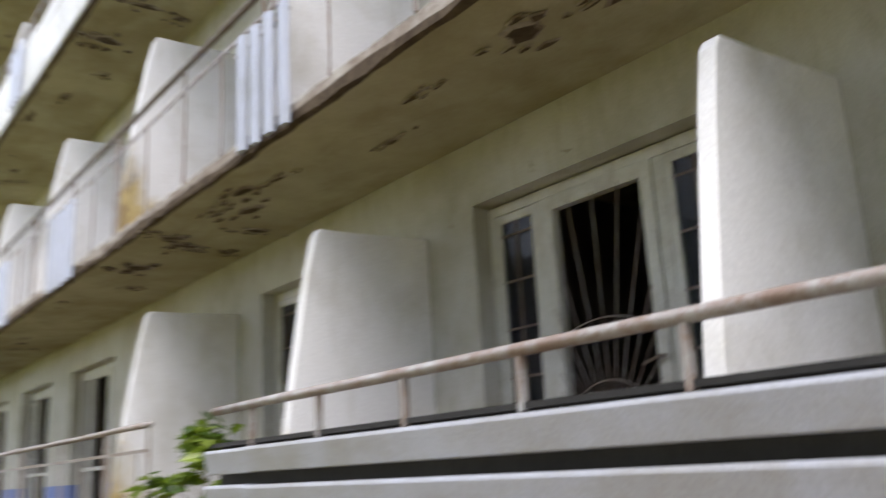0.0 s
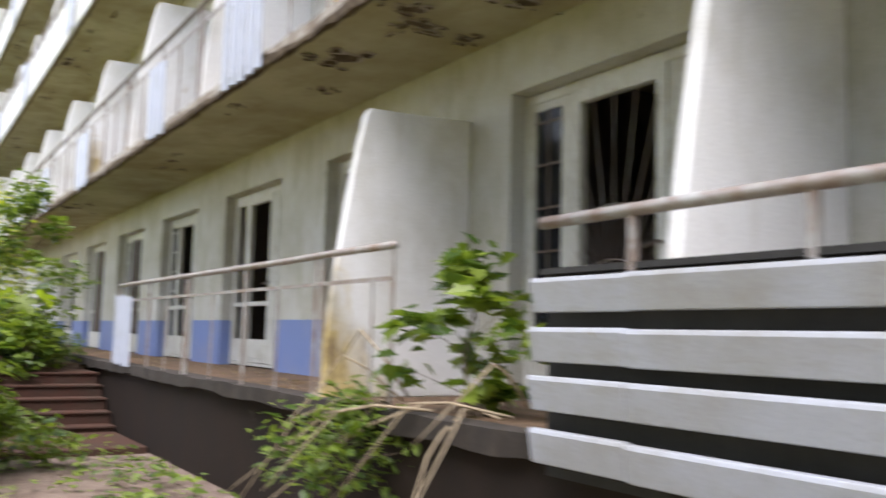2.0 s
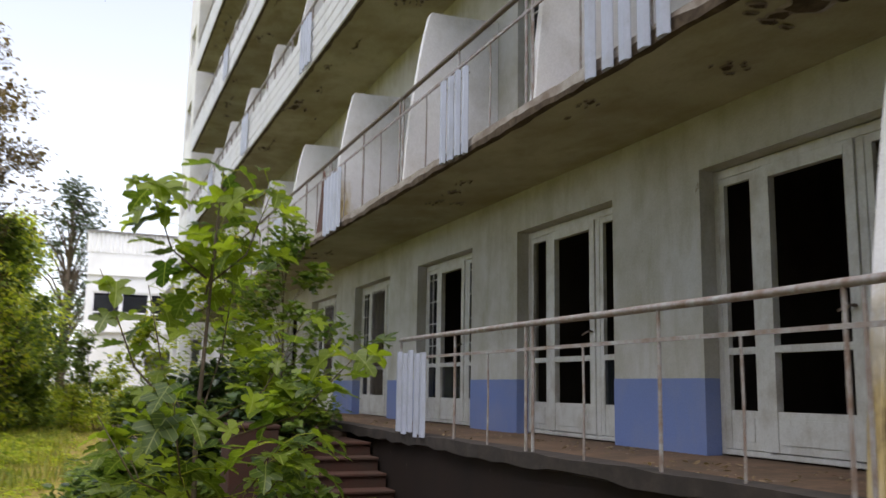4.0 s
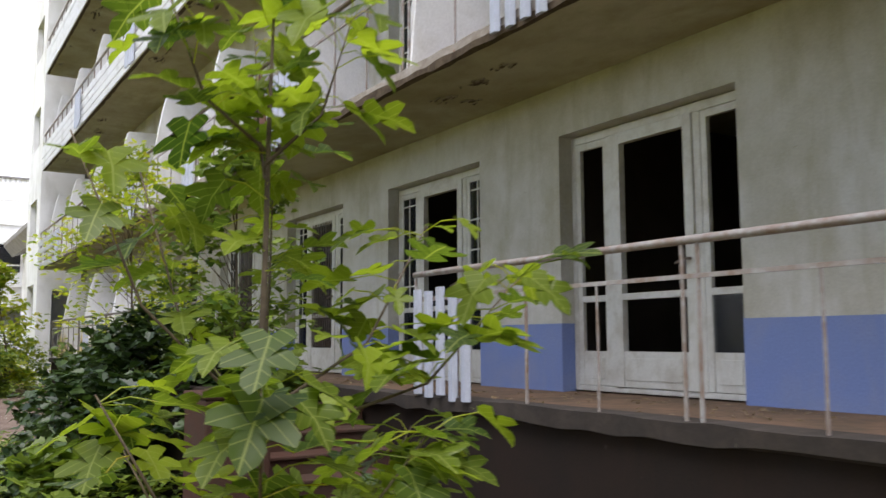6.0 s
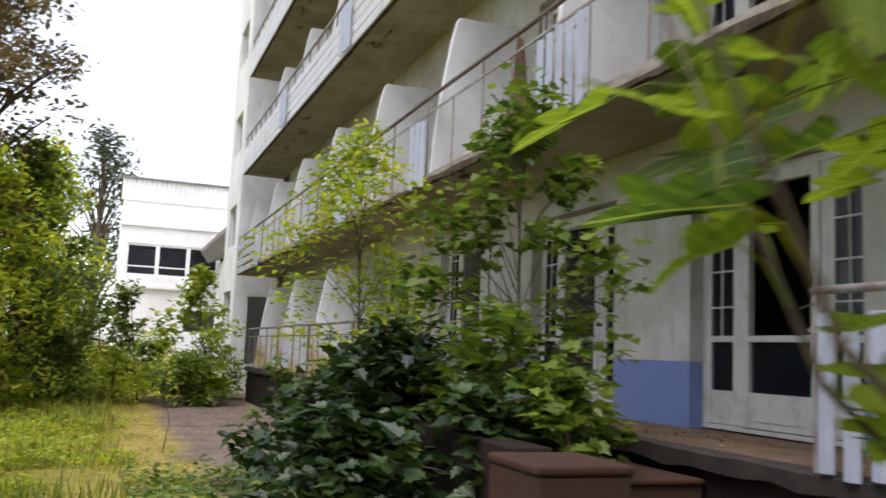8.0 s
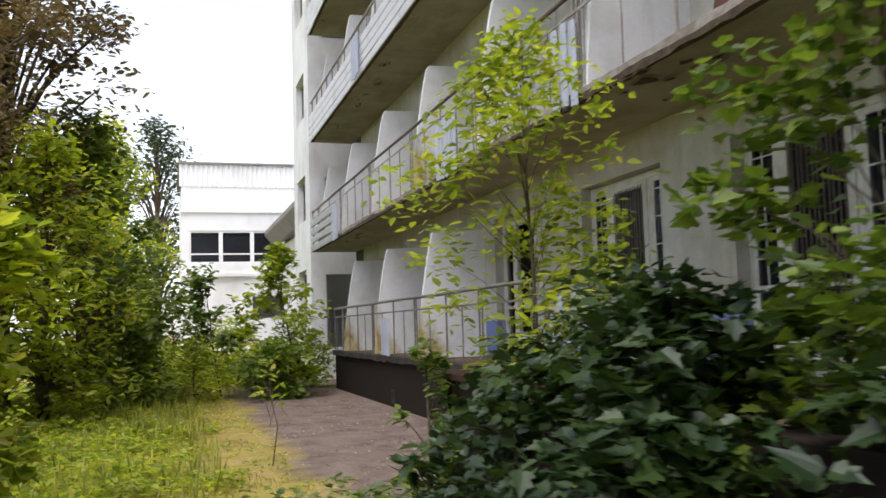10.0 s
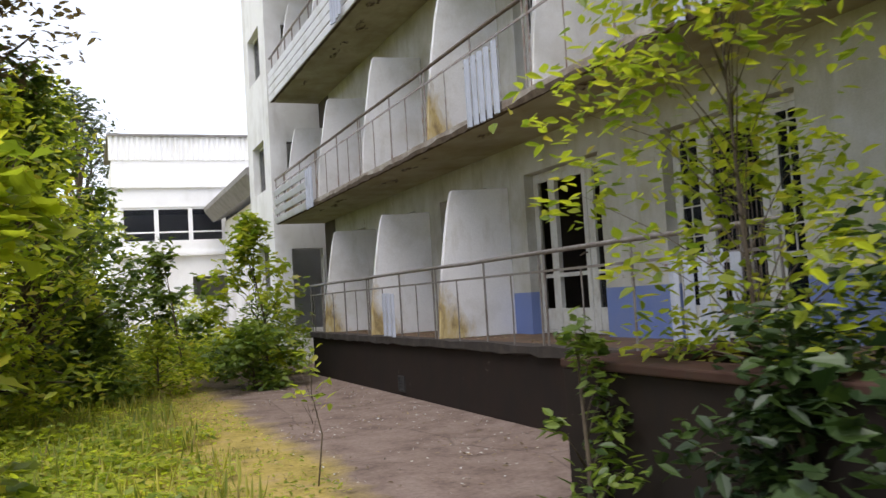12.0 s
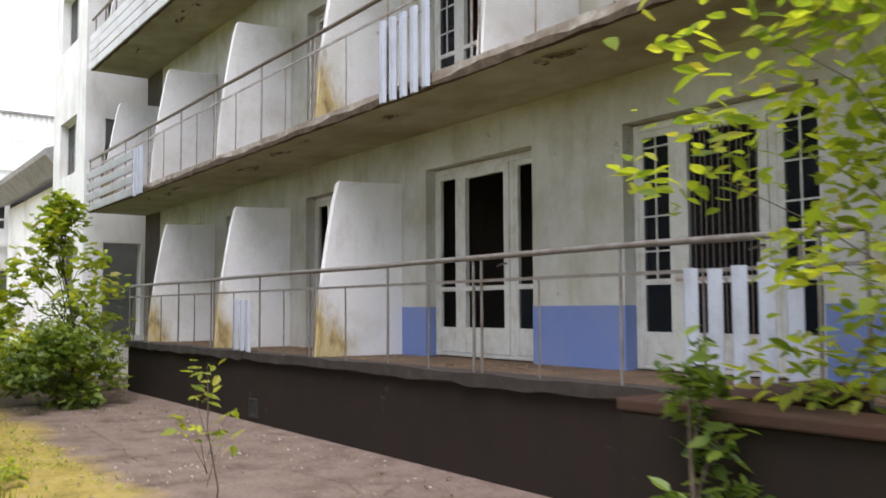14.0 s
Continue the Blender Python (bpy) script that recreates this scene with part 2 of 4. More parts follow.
def ground_mat():
    m, nt, b = mat("ground_surface", 0.95)
    sep = nt.nodes.new("ShaderNodeSeparateXYZ")
    nt.links.new(nt.nodes.new("ShaderNodeNewGeometry").outputs["Position"], sep.inputs[0])
    wob = tex(nt, 0.7, 5, 0.65, (1, 1, 1), "World")
    def band(sock, edge, soft, amount):
        a = nt.nodes.new("ShaderNodeMath")
        a.operation = "MULTIPLY_ADD"
        nt.links.new(wob, a.inputs[0])
        a.inputs[1].default_value = amount
        nt.links.new(sock, a.inputs[2])
        r = nt.nodes.new("ShaderNodeMapRange")
        nt.links.new(a.outputs[0], r.inputs[0])
        r.inputs[1].default_value, r.inputs[2].default_value = edge + amount * 0.5 - soft, edge + amount * 0.5 + soft
        return r.outputs[0]
    fine = tex(nt, 22, 6, 0.7, (1, 1, 1), "World")
    mid = tex(nt, 2.6, 6, 0.66, (1, 1, 1), "World")
    soil = ramp(nt, mid, [(0.3, (0.10, 0.075, 0.04)), (0.5, (0.26, 0.25, 0.055)), (0.68, (0.38, 0.33, 0.07))])
    moss = ramp(nt, mid, [(0.3, (0.20, 0.16, 0.05)), (0.52, (0.36, 0.28, 0.08)), (0.72, (0.36, 0.26, 0.14))])
    pave = ramp(nt, mid, [(0.28, (0.11, 0.08, 0.065)), (0.5, (0.20, 0.15, 0.125)), (0.75, (0.25, 0.20, 0.17))])
    vor = nt.nodes.new("ShaderNodeTexVoronoi")
    vor.feature = "DISTANCE_TO_EDGE"
    vor.inputs["Scale"].default_value = 0.55
    nt.links.new(nt.nodes.new("ShaderNodeNewGeometry").outputs["Position"], vor.inputs["Vector"])
    crack = ramp(nt, vor.outputs["Distance"], [(0.003, (0.72,) * 3), (0.010, (1,) * 3)])
    pave = mixed(nt, 1.0, pave, crack, "MULTIPLY")
    col = mixed(nt, band(sep.outputs[0], -3.7, 0.5, 2.2), soil, moss)
    col = mixed(nt, band(sep.outputs[0], -2.35, 0.2, 1.6), col, pave)
    g = ramp(nt, fine, [(0.3, (0.72,) * 3), (0.7, (1.2,) * 3)])
    nt.links.new(mixed(nt, 1.0, col, g, "MULTIPLY"), b.inputs["Base Color"])
    bump(nt, b, fine, 0.7, 0.02)
    return m


M_GROUND = ground_mat()
for m in (M_GROUND, M_BASE, M_STEP, M_EDGE, M_DECK, M_SPALL):
    m.node_tree.nodes["Principled BSDF"].inputs["Specular IOR Level"].default_value = 0.12


# ---- mesh helpers ----
class Geo:
    """Collects corners and faces for one mesh."""

    def __init__(self):
        self.v, self.f, self.m = [], [], []

    def face(self, pts, mi=0):
        n = len(self.v)
        self.v += [tuple(p) for p in pts]
        self.f.append(tuple(range(n, n + len(pts))))
        self.m.append(mi)

    def box(self, x0, x1, y0, y1, z0, z1, mi=0):
        n = len(self.v)
        self.v += [(x, y, z) for x in (x0, x1) for y in (y0, y1) for z in (z0, z1)]
        for q in ((0, 1, 3, 2), (4, 6, 7, 5), (0, 4, 5, 1), (2, 3, 7, 6), (0, 2, 6, 4), (1, 5, 7, 3)):
            self.f.append(tuple(n + i for i in q))
            self.m.append(mi)
        return self

    def tube(self, pts, radii, sides=8, mi=0, caps=True):
        n = len(self.v)
        pts = [Vector(p) for p in pts]
        for i, p in enumerate(pts):
            d = (pts[min(i + 1, len(pts) - 1)] - pts[max(i - 1, 0)]).normalized()
            a = d.orthogonal().normalized() if abs(d.z) > 0.9 else d.cross(Vector((0, 0, 1))).normalized()
            c = d.cross(a)
            r = radii[i] if isinstance(radii, (list, tuple)) else radii
            for s in range(sides):
                w = 2 * math.pi * s / sides
                self.v.append(tuple(p + (a * math.cos(w) + c * math.sin(w)) * r))
        for i in range(len(pts) - 1):
            for s in range(sides):
                t = (s + 1) % sides
                self.f.append((n + i * sides + s, n + i * sides + t, n + (i + 1) * sides + t, n + (i + 1) * sides + s))
                self.m.append(mi)
        if caps:
            self.f += [tuple(n + s for s in reversed(range(sides))), tuple(n + (len(pts) - 1) * sides + s for s in range(sides))]
            self.m += [mi, mi]
        return self

    def prism(self, outline, axis, a, b, mi=0):
        """An outline of (p, q) pairs pushed along an axis from a to b."""
        def at(p, q, w):
            return {"x": (w, p, q), "y": (p, w, q), "z": (p, q, w)}[axis]
        n, k = len(self.v), len(outline)
        self.v += [at(p, q, a) for p, q in outline] + [at(p, q, b) for p, q in outline]
        self.f += [tuple(n + i for i in range(k)), tuple(n + k + i for i in reversed(range(k)))]
        self.f += [(n + i, n + k + i, n + k + (i + 1) % k, n + (i + 1) % k) for i in range(k)]
        self.m += [mi] * (k + 2)
        return self

    def mesh(self, name, mats, smooth=False):
        me = bpy.data.meshes.new(name)
        me.from_pydata(self.v, [], self.f)
        for m in mats if isinstance(mats, (list, tuple)) else [mats]:
            me.materials.append(m)
        me.polygons.foreach_set("material_index", self.m)
        bm = bmesh.new()
        bm.from_mesh(me)
        bmesh.ops.recalc_face_normals(bm, faces=bm.faces)
        bm.to_mesh(me)
        bm.free()
        if smooth:
            me.polygons.foreach_set("use_smooth", [True] * len(me.polygons))
        return me


def part(name, geo, mats, parent=None, label="", smooth=False, bevel=0.0):
    data = geo.mesh(name, mats, smooth) if isinstance(geo, Geo) else geo
    ob = new(name, data)
    ob.parent = parent
    if label:
        tagged(ob, label)
    if bevel:
        b = ob.modifiers.new("bevel", "BEVEL")
        b.width, b.segments, b.limit_method = bevel, 2, "ANGLE"
    return ob


def thing(name, label, category, group="", kind="", at=(0, 0, 0)):
    ob = new(name)
    ob.location = at
    return tagged(ob, label, category, group, kind)


def struct(name, geo, mats, label, category, bevel=0.0, smooth=False):
    return tagged(part(name, geo, mats, None, "", smooth, bevel), label, category, "", "structure")


# ---- ground ----
def build_ground():
    g = Geo()
    def axis(lo, hi, step, far):
        near = list(np.arange(lo, hi + 0.01, step))
        return [-far, -far / 3, lo - 12] + near + [hi + 12, far / 3, far]
    xs, ys = axis(-14, 3, 0.5, 700), axis(-14, 46, 0.5, 700)
    for x in xs:
        for y in ys:
            z = 0.0
            if -14 <= x <= -0.4 and -14 <= y <= 46:
                z = 0.05 * noise.noise((x * 0.6, y * 0.6, 0)) + 0.02 * noise.noise((x * 2, y * 2, 3))
                z += 0.35 * max(0, min(1, (-5.5 - x) / 5))
                z += -0.06 * max(0, min(1, (2.0 - y) / 5))
            g.v.append((x, y, z))
    n = len(ys)
    for i in range(len(xs) - 1):
        for j in range(n - 1):
            g.f.append((i * n + j, (i + 1) * n + j, (i + 1) * n + j + 1, i * n + j + 1))
            g.m.append(0)
    struct("ground", g, M_GROUND, "overgrown ground with cracked concrete path and moss", "ground", smooth=True)


build_ground()


# ---- building shell ----
def shard(g, cx, cy, z, rx, ry, r, mi):
    """One angular flake scar: a broken rim that slopes into a hollow of bare concrete."""
    n = r.choice((7, 8, 9, 11))
    ring, turn = [], r.uniform(0, 6.28)
    for i in range(n):
        a = turn + 2 * math.pi * (i + r.uniform(-0.3, 0.3)) / n
        k = r.uniform(0.5, 1.1)
        ring.append((cx + rx * k * math.cos(a), cy + ry * k * math.sin(a)))
    low = [(x, y, z - 0.004) for x, y in ring]
    inner = [(cx + (x - cx) * 0.72, cy + (y - cy) * 0.72, z - 0.010 - r.uniform(0, 0.008)) for x, y in ring]
    for i in range(n):
        j = (i + 1) % n
        g.face([low[i], low[j], inner[j], inner[i]], 3)
    g.face(inner, mi)


def spall(g, cx, cy, z, rx, ry, seed, mi=1):
    """A patch of scars where the plaster has come off: one large hollow and chips around it."""
    r = random.Random(seed)
    shard(g, cx, cy, z, rx * 0.75, ry * 0.75, r, mi)
    if max(rx, ry) > 0.09:
        for i in range(7):
            a, d = r.uniform(0, 6.28), r.uniform(0.75, 1.5)
            shard(g, cx + rx * d * math.cos(a), cy + ry * d * math.sin(a), z - 0.001 * (i + 1), rx * r.uniform(0.1, 0.38), ry * r.uniform(0.15, 0.5), r, mi)


SPALLS = [(0.45, -4.95, 0.14, 0.22), (0.59, -5.50, 0.09, 0.26), (0.86, -1.10, 0.22, 0.10), (0.42, 0.63, 0.26, 0.20), (0.92, -0.28, 0.13, 0.10), (0.51, -0.35, 0.30, 0.09),
          (0.66, 1.57, 0.10, 0.10), (0.54, 6.37, 0.07, 0.14), (0.77, 6.3, 0.07, 0.1), (0.5, 5.82, 0.06, 0.15), (0.22, 11.5, 0.2, 0.4), (0.75, 12.05, 0.05, 0.08), (0.33, -0.58, 0.2, 0.12),
          (0.3, 19.9, 0.08, 0.2), (0.5, 21.2, 0.08, 0.15), (0.4, -2.4, 0.04, 0.2), (0.7, -3.4, 0.03, 0.2), (0.25, 14.6, 0.08, 0.2), (0.55, -1.6, 0.15, 0.25), (0.3, -2.0, 0.10, 0.3)]


def slab(level):
    z0, z1 = SOFFITS[level], SOFFITS[level] + 0.13
    g = Geo()
    ys = np.arange(Y0, Y1 + 0.01, (Y1 - Y0) / 320)
    r = random.Random(level)
    edge = [0.0 + r.uniform(0, 0.018) for _ in ys]
    drop = [r.uniform(-0.012, 0.012) for _ in ys]
    lip = [0.05 + 0.035 * abs(noise.noise((y * 1.7, level, 2.0))) + r.uniform(0, 0.02) for y in ys]
    mid = [0.062 + 0.05 * noise.noise((y * 1.1, level, 9.0)) + r.uniform(-0.008, 0.008) for y in ys]
    for i in range(len(ys) - 1):
        a, b = ys[i], ys[i + 1]
        ea, eb, da, db = edge[i], edge[i + 1], drop[i], drop[i + 1]
        la, lb, ma, mb = lip[i], lip[i + 1], mid[i], mid[i + 1]
        g.face([(la, a, z0), (lb, b, z0), (WALL, b, z0), (WALL, a, z0)], 0)
        g.face([(ea, a, z0 + da), (eb, b, z0 + db), (lb, b, z0), (la, a, z0)], 1)
        g.face([(ea, a, z0 + da), (eb, b, z0 + db), (eb, b, z0 + mb), (ea, a, z0 + ma)], 1)
        g.face([(ea, a, z0 + ma), (eb, b, z0 + mb), (eb + 0.006, b, z1), (ea + 0.006, a, z1)], 3)
        g.face([(ea + 0.006, a, z1), (eb + 0.006, b, z1), (WALL, b, z1), (WALL, a, z1)], 2)
    g.face([(0, Y1, z0), (WALL, Y1, z0), (WALL, Y1, z1), (0, Y1, z1)], 1)
    g.face([(0, Y0, z0), (WALL, Y0, z0), (WALL, Y0, z1), (0, Y0, z1)], 1)
    g.box(WALL, 6.5, Y0, Y1, z0, z1 + 0.02, 0)
    for i, (x, y, rx, ry) in enumerate(SPALLS):
        spall(g, x, y if level == 0 else y + 1.3 * level, z0, rx, ry, i + 50 * level)
    r2 = random.Random(99 + level)
    for i in range(26):
        spall(g, r2.uniform(0.14, 0.5), r2.uniform(Y0 + 0.5, Y1 - 0.5), z0, r2.uniform(0.02, 0.07), r2.uniform(0.05, 0.25), 300 + i + 50 * level)
    struct("ceiling", g, [M_CEIL, M_SPALL if level == 0 else M_EDGE, M_DECK, M_FASCIA], "stained plaster balcony soffit with spalled patches", "ceiling")


for lv in range(4):
    slab(lv)
g = Geo().box(-0.25, 7.0, Y0 - 0.3, Y1 + 0.2, TOP, TOP + 0.25).box(-0.15, 7, Y0 - 0.2, Y1 + 0.1, TOP + 0.25, TOP + 0.6)
struct("roof", g, M_WALL, "flat concrete roof slab with cornice", "roof")

# terrace and its plinth
g = Geo()
g.box(0.06, 6.5, Y0, DECK_END, DECK - 0.10, DECK, 0)
struct("floor", g, M_DECK, "littered brown terrace floor", "floor")
g = Geo()
ys = np.arange(Y0, DECK_END + 0.01, 0.24)
r = random.Random(4)
prof = [(r.uniform(-0.05, -0.02), r.uniform(-0.01, 0.012), r.uniform(-0.02, 0.02)) for _ in ys]
for i in range(len(ys) - 1):
    a, b = ys[i], ys[i + 1]
    (ea, ta, ba), (eb, tb, bb) = prof[i], prof[i + 1]
    g.face([(0.12, a, DECK + 0.012), (0.12, b, DECK + 0.012), (eb, b, DECK + tb), (ea, a, DECK + ta)])
    g.face([(ea, a, DECK + ta), (eb, b, DECK + tb), (eb, b, DECK - 0.10 + bb), (ea, a, DECK - 0.10 + ba)])
    g.face([(ea, a, DECK - 0.10 + ba), (eb, b, DECK - 0.10 + bb), (0.06, b, DECK - 0.12), (0.06, a, DECK - 0.12)])
struct("trim", g, M_RIM, "crumbling concrete edge of the terrace", "edge trim")
g = Geo().box(0.03, 0.3, Y0, DECK_END - 0.03, -0.3, DECK - 0.1)
g.box(0.3, 6.5, DECK_END - 0.3, DECK_END - 0.03, -0.3, DECK - 0.1)
struct("wall_plinth", g, M_BASE, "dark damp rendered plinth below the terrace", "plinth wall")


def bay_wall(level):
    """The room wall of one bay, with its door opening, from fin line to fin line."""
    z0, z1 = 0.0, (SOFFITS[level] if level < 4 else TOP) - FLOORS[level]
    a, b, h = 0.66, 2.52, 2.14
    x0, x1 = WALL, WALL + 0.26
    g = Geo()
    g.box(x0, x1, 0, a, z0, z1).box(x0, x1, b, BAY, z0, z1).box(x0, x1, a, b, h, z1)
    if level == 0:
        for p, q in ((0, a), (b, BAY)):
            g.box(x0 - 0.004, x0, p, q, 0.0, 0.56, 1)
        g.box(x0 - 0.004, FRAME, a, a + 0.004, 0.0, 0.56, 1).box(x0 - 0.004, FRAME, b - 0.004, b, 0.0, 0.56, 1)
    return g.mesh("wall", [M_WALL, M_BLUE])


def plain_bay():
    g = Geo()
    a, b, h, z1 = 0.66, 2.52, 2.14, SOFFITS[0] - DECK
    x0, x1 = WALL, WALL + 0.26
    g.box(x0, x1, 0, a, 0, z1).box(x0, x1, b, BAY, 0, z1).box(x0, x1, a, b, h, z1)
    return g.mesh("wall", [M_WALL])


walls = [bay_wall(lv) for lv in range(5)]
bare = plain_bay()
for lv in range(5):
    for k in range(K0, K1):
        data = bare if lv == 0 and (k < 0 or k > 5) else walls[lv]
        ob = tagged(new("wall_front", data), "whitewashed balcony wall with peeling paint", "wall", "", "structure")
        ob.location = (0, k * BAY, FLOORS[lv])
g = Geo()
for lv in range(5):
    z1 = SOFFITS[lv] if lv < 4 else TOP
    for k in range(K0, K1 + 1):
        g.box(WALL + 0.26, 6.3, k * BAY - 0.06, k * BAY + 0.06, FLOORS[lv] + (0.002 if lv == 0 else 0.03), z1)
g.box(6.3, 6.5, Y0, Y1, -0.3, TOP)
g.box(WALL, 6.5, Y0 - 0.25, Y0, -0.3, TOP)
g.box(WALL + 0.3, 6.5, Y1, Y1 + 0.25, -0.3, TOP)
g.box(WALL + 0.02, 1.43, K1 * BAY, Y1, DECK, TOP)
struct("wall_inner", g, M_ROOM, "inner walls of the abandoned rooms, coloured dark for the unlit interior", "wall")


# ---- fins between the balconies ----
def fin_mesh(material):
    g = Geo()
    h = 2.01
    out = [(0.02, 0.0), (0.045, 0.35), (0.085, 0.7), (0.135, 1.05), (0.19, 1.4), (0.245, 1.72), (0.30, h - 0.05), (0.33, h), (0.6, h + 0.005), (WALL, h + 0.03), (WALL, 0.0)]
    g.prism(out, "y", -0.042, 0.042)
    return g.mesh("fin", material)


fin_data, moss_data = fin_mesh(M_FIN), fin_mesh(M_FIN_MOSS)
for lv in range(5):
    for k in range(K0, K1 + 1):
        if lv == 0 and 0 < k < 6 or (lv == 0 and k == 9):
            continue
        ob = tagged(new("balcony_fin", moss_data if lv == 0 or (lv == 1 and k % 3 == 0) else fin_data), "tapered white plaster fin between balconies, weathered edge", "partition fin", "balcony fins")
        ob.location = (0, k * BAY + (0.07 if lv == 0 and k == -2 else 0.0), FLOORS[lv])
        b = ob.modifiers.new("bevel", "BEVEL")
        b.width, b.segments = 0.009, 2


# ---- doors ----
def door_unit(y, z, style="open", group="balcony doors"):
    t = thing("balcony_door", {"open": "white-painted triple balcony door with its glass gone", "bars": "white balcony door with dark glass and vertical bars",
                               "burst": "white balcony door with a sunburst iron grille", "glass": "white balcony door with dusty panes"}[style], "door", group, at=(FRAME, y, z))
    w, h, d = 1.86, 2.12, 0.07
    g = Geo().box(0, d, 0, 0.05, 0, h).box(0, d, w - 0.05, w, 0, h).box(0, d, 0.05, w - 0.05, h - 0.07, h).box(0, d, 0.05, w - 0.05, 0, 0.04)
    g.box(0, d, 0.44, 0.51, 0.04, h - 0.07).box(0, d, w - 0.51, w - 0.44, 0.04, h - 0.07)
    part("door_frame", g, M_FRAME, t, bevel=0.006)
    leaves = [("side_panel", 0.05, 0.44, 0.055), ("door_leaf", 0.51, w - 0.51, 0.085), ("side_panel", w - 0.44, w - 0.05, 0.055)]
    for name, a, b, s in leaves:
        x0 = -0.015 if name == "door_leaf" else 0.006
        g = Geo().box(x0, 0.045, a, a + s, 0.045, h - 0.072).box(x0, 0.045, b - s, b, 0.045, h - 0.072)
        g.box(x0, 0.045, a + s, b - s, h - 0.072 - s, h - 0.072).box(x0, 0.045, a + s, b - s, 0.72, 0.77)
        g.box(x0 + 0.008, 0.04, a + s, b - s, 0.045, 0.32).box(x0 + 0.002, x0 + 0.008, a + s + 0.04, b - s - 0.04, 0.10, 0.27)
        leaf = part(name, g, M_FRAME, t, bevel=0.004)
        if name == "door_leaf":
            part("handle", Geo().box(x0 - 0.04, x0, a + 0.03, a + 0.05, 0.98, 1.0).tube([(x0 - 0.04, a + 0.04, 0.99), (x0 - 0.04, a + 0.15, 0.962)], 0.009, 6), M_RAIL_DARK, leaf, "tarnished metal handle")
        if style in ("bars", "burst", "glass") or (style == "open" and name == "side_panel" and a < 0.4):
            tall = style != "open"
            if tall and not (style in ("burst", "glass") and name == "door_leaf"):
                p = part("pane", Geo().box(0.018, 0.022, a + s, b - s, 0.77, h - 0.072 - s), M_GLASS, leaf)
                p.visible_shadow = False
            p = part("pane", Geo().box(0.018, 0.022, a + s, b - s, 0.32, 0.72), M_GLASS, leaf)
            p.visible_shadow = False
        if style != "open" and name == "side_panel":
            for zz in (1.0, 1.3, 1.6, 1.9):
                part("glazing_bar", Geo().box(0.004, 0.016, a + s, b - s, zz, zz + 0.014), M_RAIL_DARK if style == "burst" else M_FRAME, leaf)
            m = (a + b) / 2
            part("glazing_bar", Geo().box(0.003, 0.015, m - 0.007, m + 0.007, 0.77, h - 0.072 - s), M_RAIL_DARK if style == "burst" else M_FRAME, leaf)
    if style == "bars":
        for i in range(11):
            yy = 0.60 + i * 0.058
            part("bar", Geo().tube([(-0.03, yy, 0.33), (-0.03, yy + 0.008 * (i % 3 - 1), h - 0.13)], 0.006, 5), M_RAIL_DARK, t)
    if style == "burst":
        cy, cz = w / 2, 0.55
        for i in range(21):
            a = math.pi * (0.06 + 0.044 * i)
            dy, dz = math.cos(a), math.sin(a)
            s = min(0.36 / max(abs(dy), 1e-3), (h - 0.14 - cz) / max(dz, 1e-3))
            part("bar", Geo().tube([(-0.03, cy + dy * 0.02, cz + dz * 0.02), (-0.03, cy + dy * s, cz + dz * s)], 0.0035, 5), M_RAIL, t)
        for rad in (0.36, 0.7):
            pts = [(-0.036, cy + rad * math.cos(q), cz + rad * math.sin(q)) for q in np.linspace(0.05 if rad < 0.4 else 1.08, math.pi - (0.05 if rad < 0.4 else 1.08), 14)]
            part("bar", Geo().tube(pts, 0.004, 5), M_RAIL, t)
        for i in range(7):
            a = -math.pi * (0.12 + 0.127 * i)
            dy, dz = math.cos(a), math.sin(a)
            s = min(0.36 / max(abs(dy), 1e-3), 0.22 / max(-dz, 1e-3))
            part("bar", Geo().tube([(-0.03, cy + dy * 0.02, cz + dz * 0.02), (-0.03, cy + dy * s, cz + dz * s)], 0.0035, 5), M_RAIL, t)
    return t


def bay_style(lv, k):
    if lv == 0:
        return {-4: "burst", -3: "burst", -2: "burst", -1: "burst", 4: "bars", 3: "bars", 2: "glass"}.get(k, "open")
    return "glass" if k % 3 else "open"


made = {}
for lv in range(2):
    for k in range(K0, K1):
        st = bay_style(lv, k)
        if st in made:
            copy_thing(made[st], pose(FRAME, k * BAY + 0.66, FLOORS[lv] + 0.012))
        else:
            made[st] = door_unit(k * BAY + 0.66, FLOORS[lv] + 0.012, st)


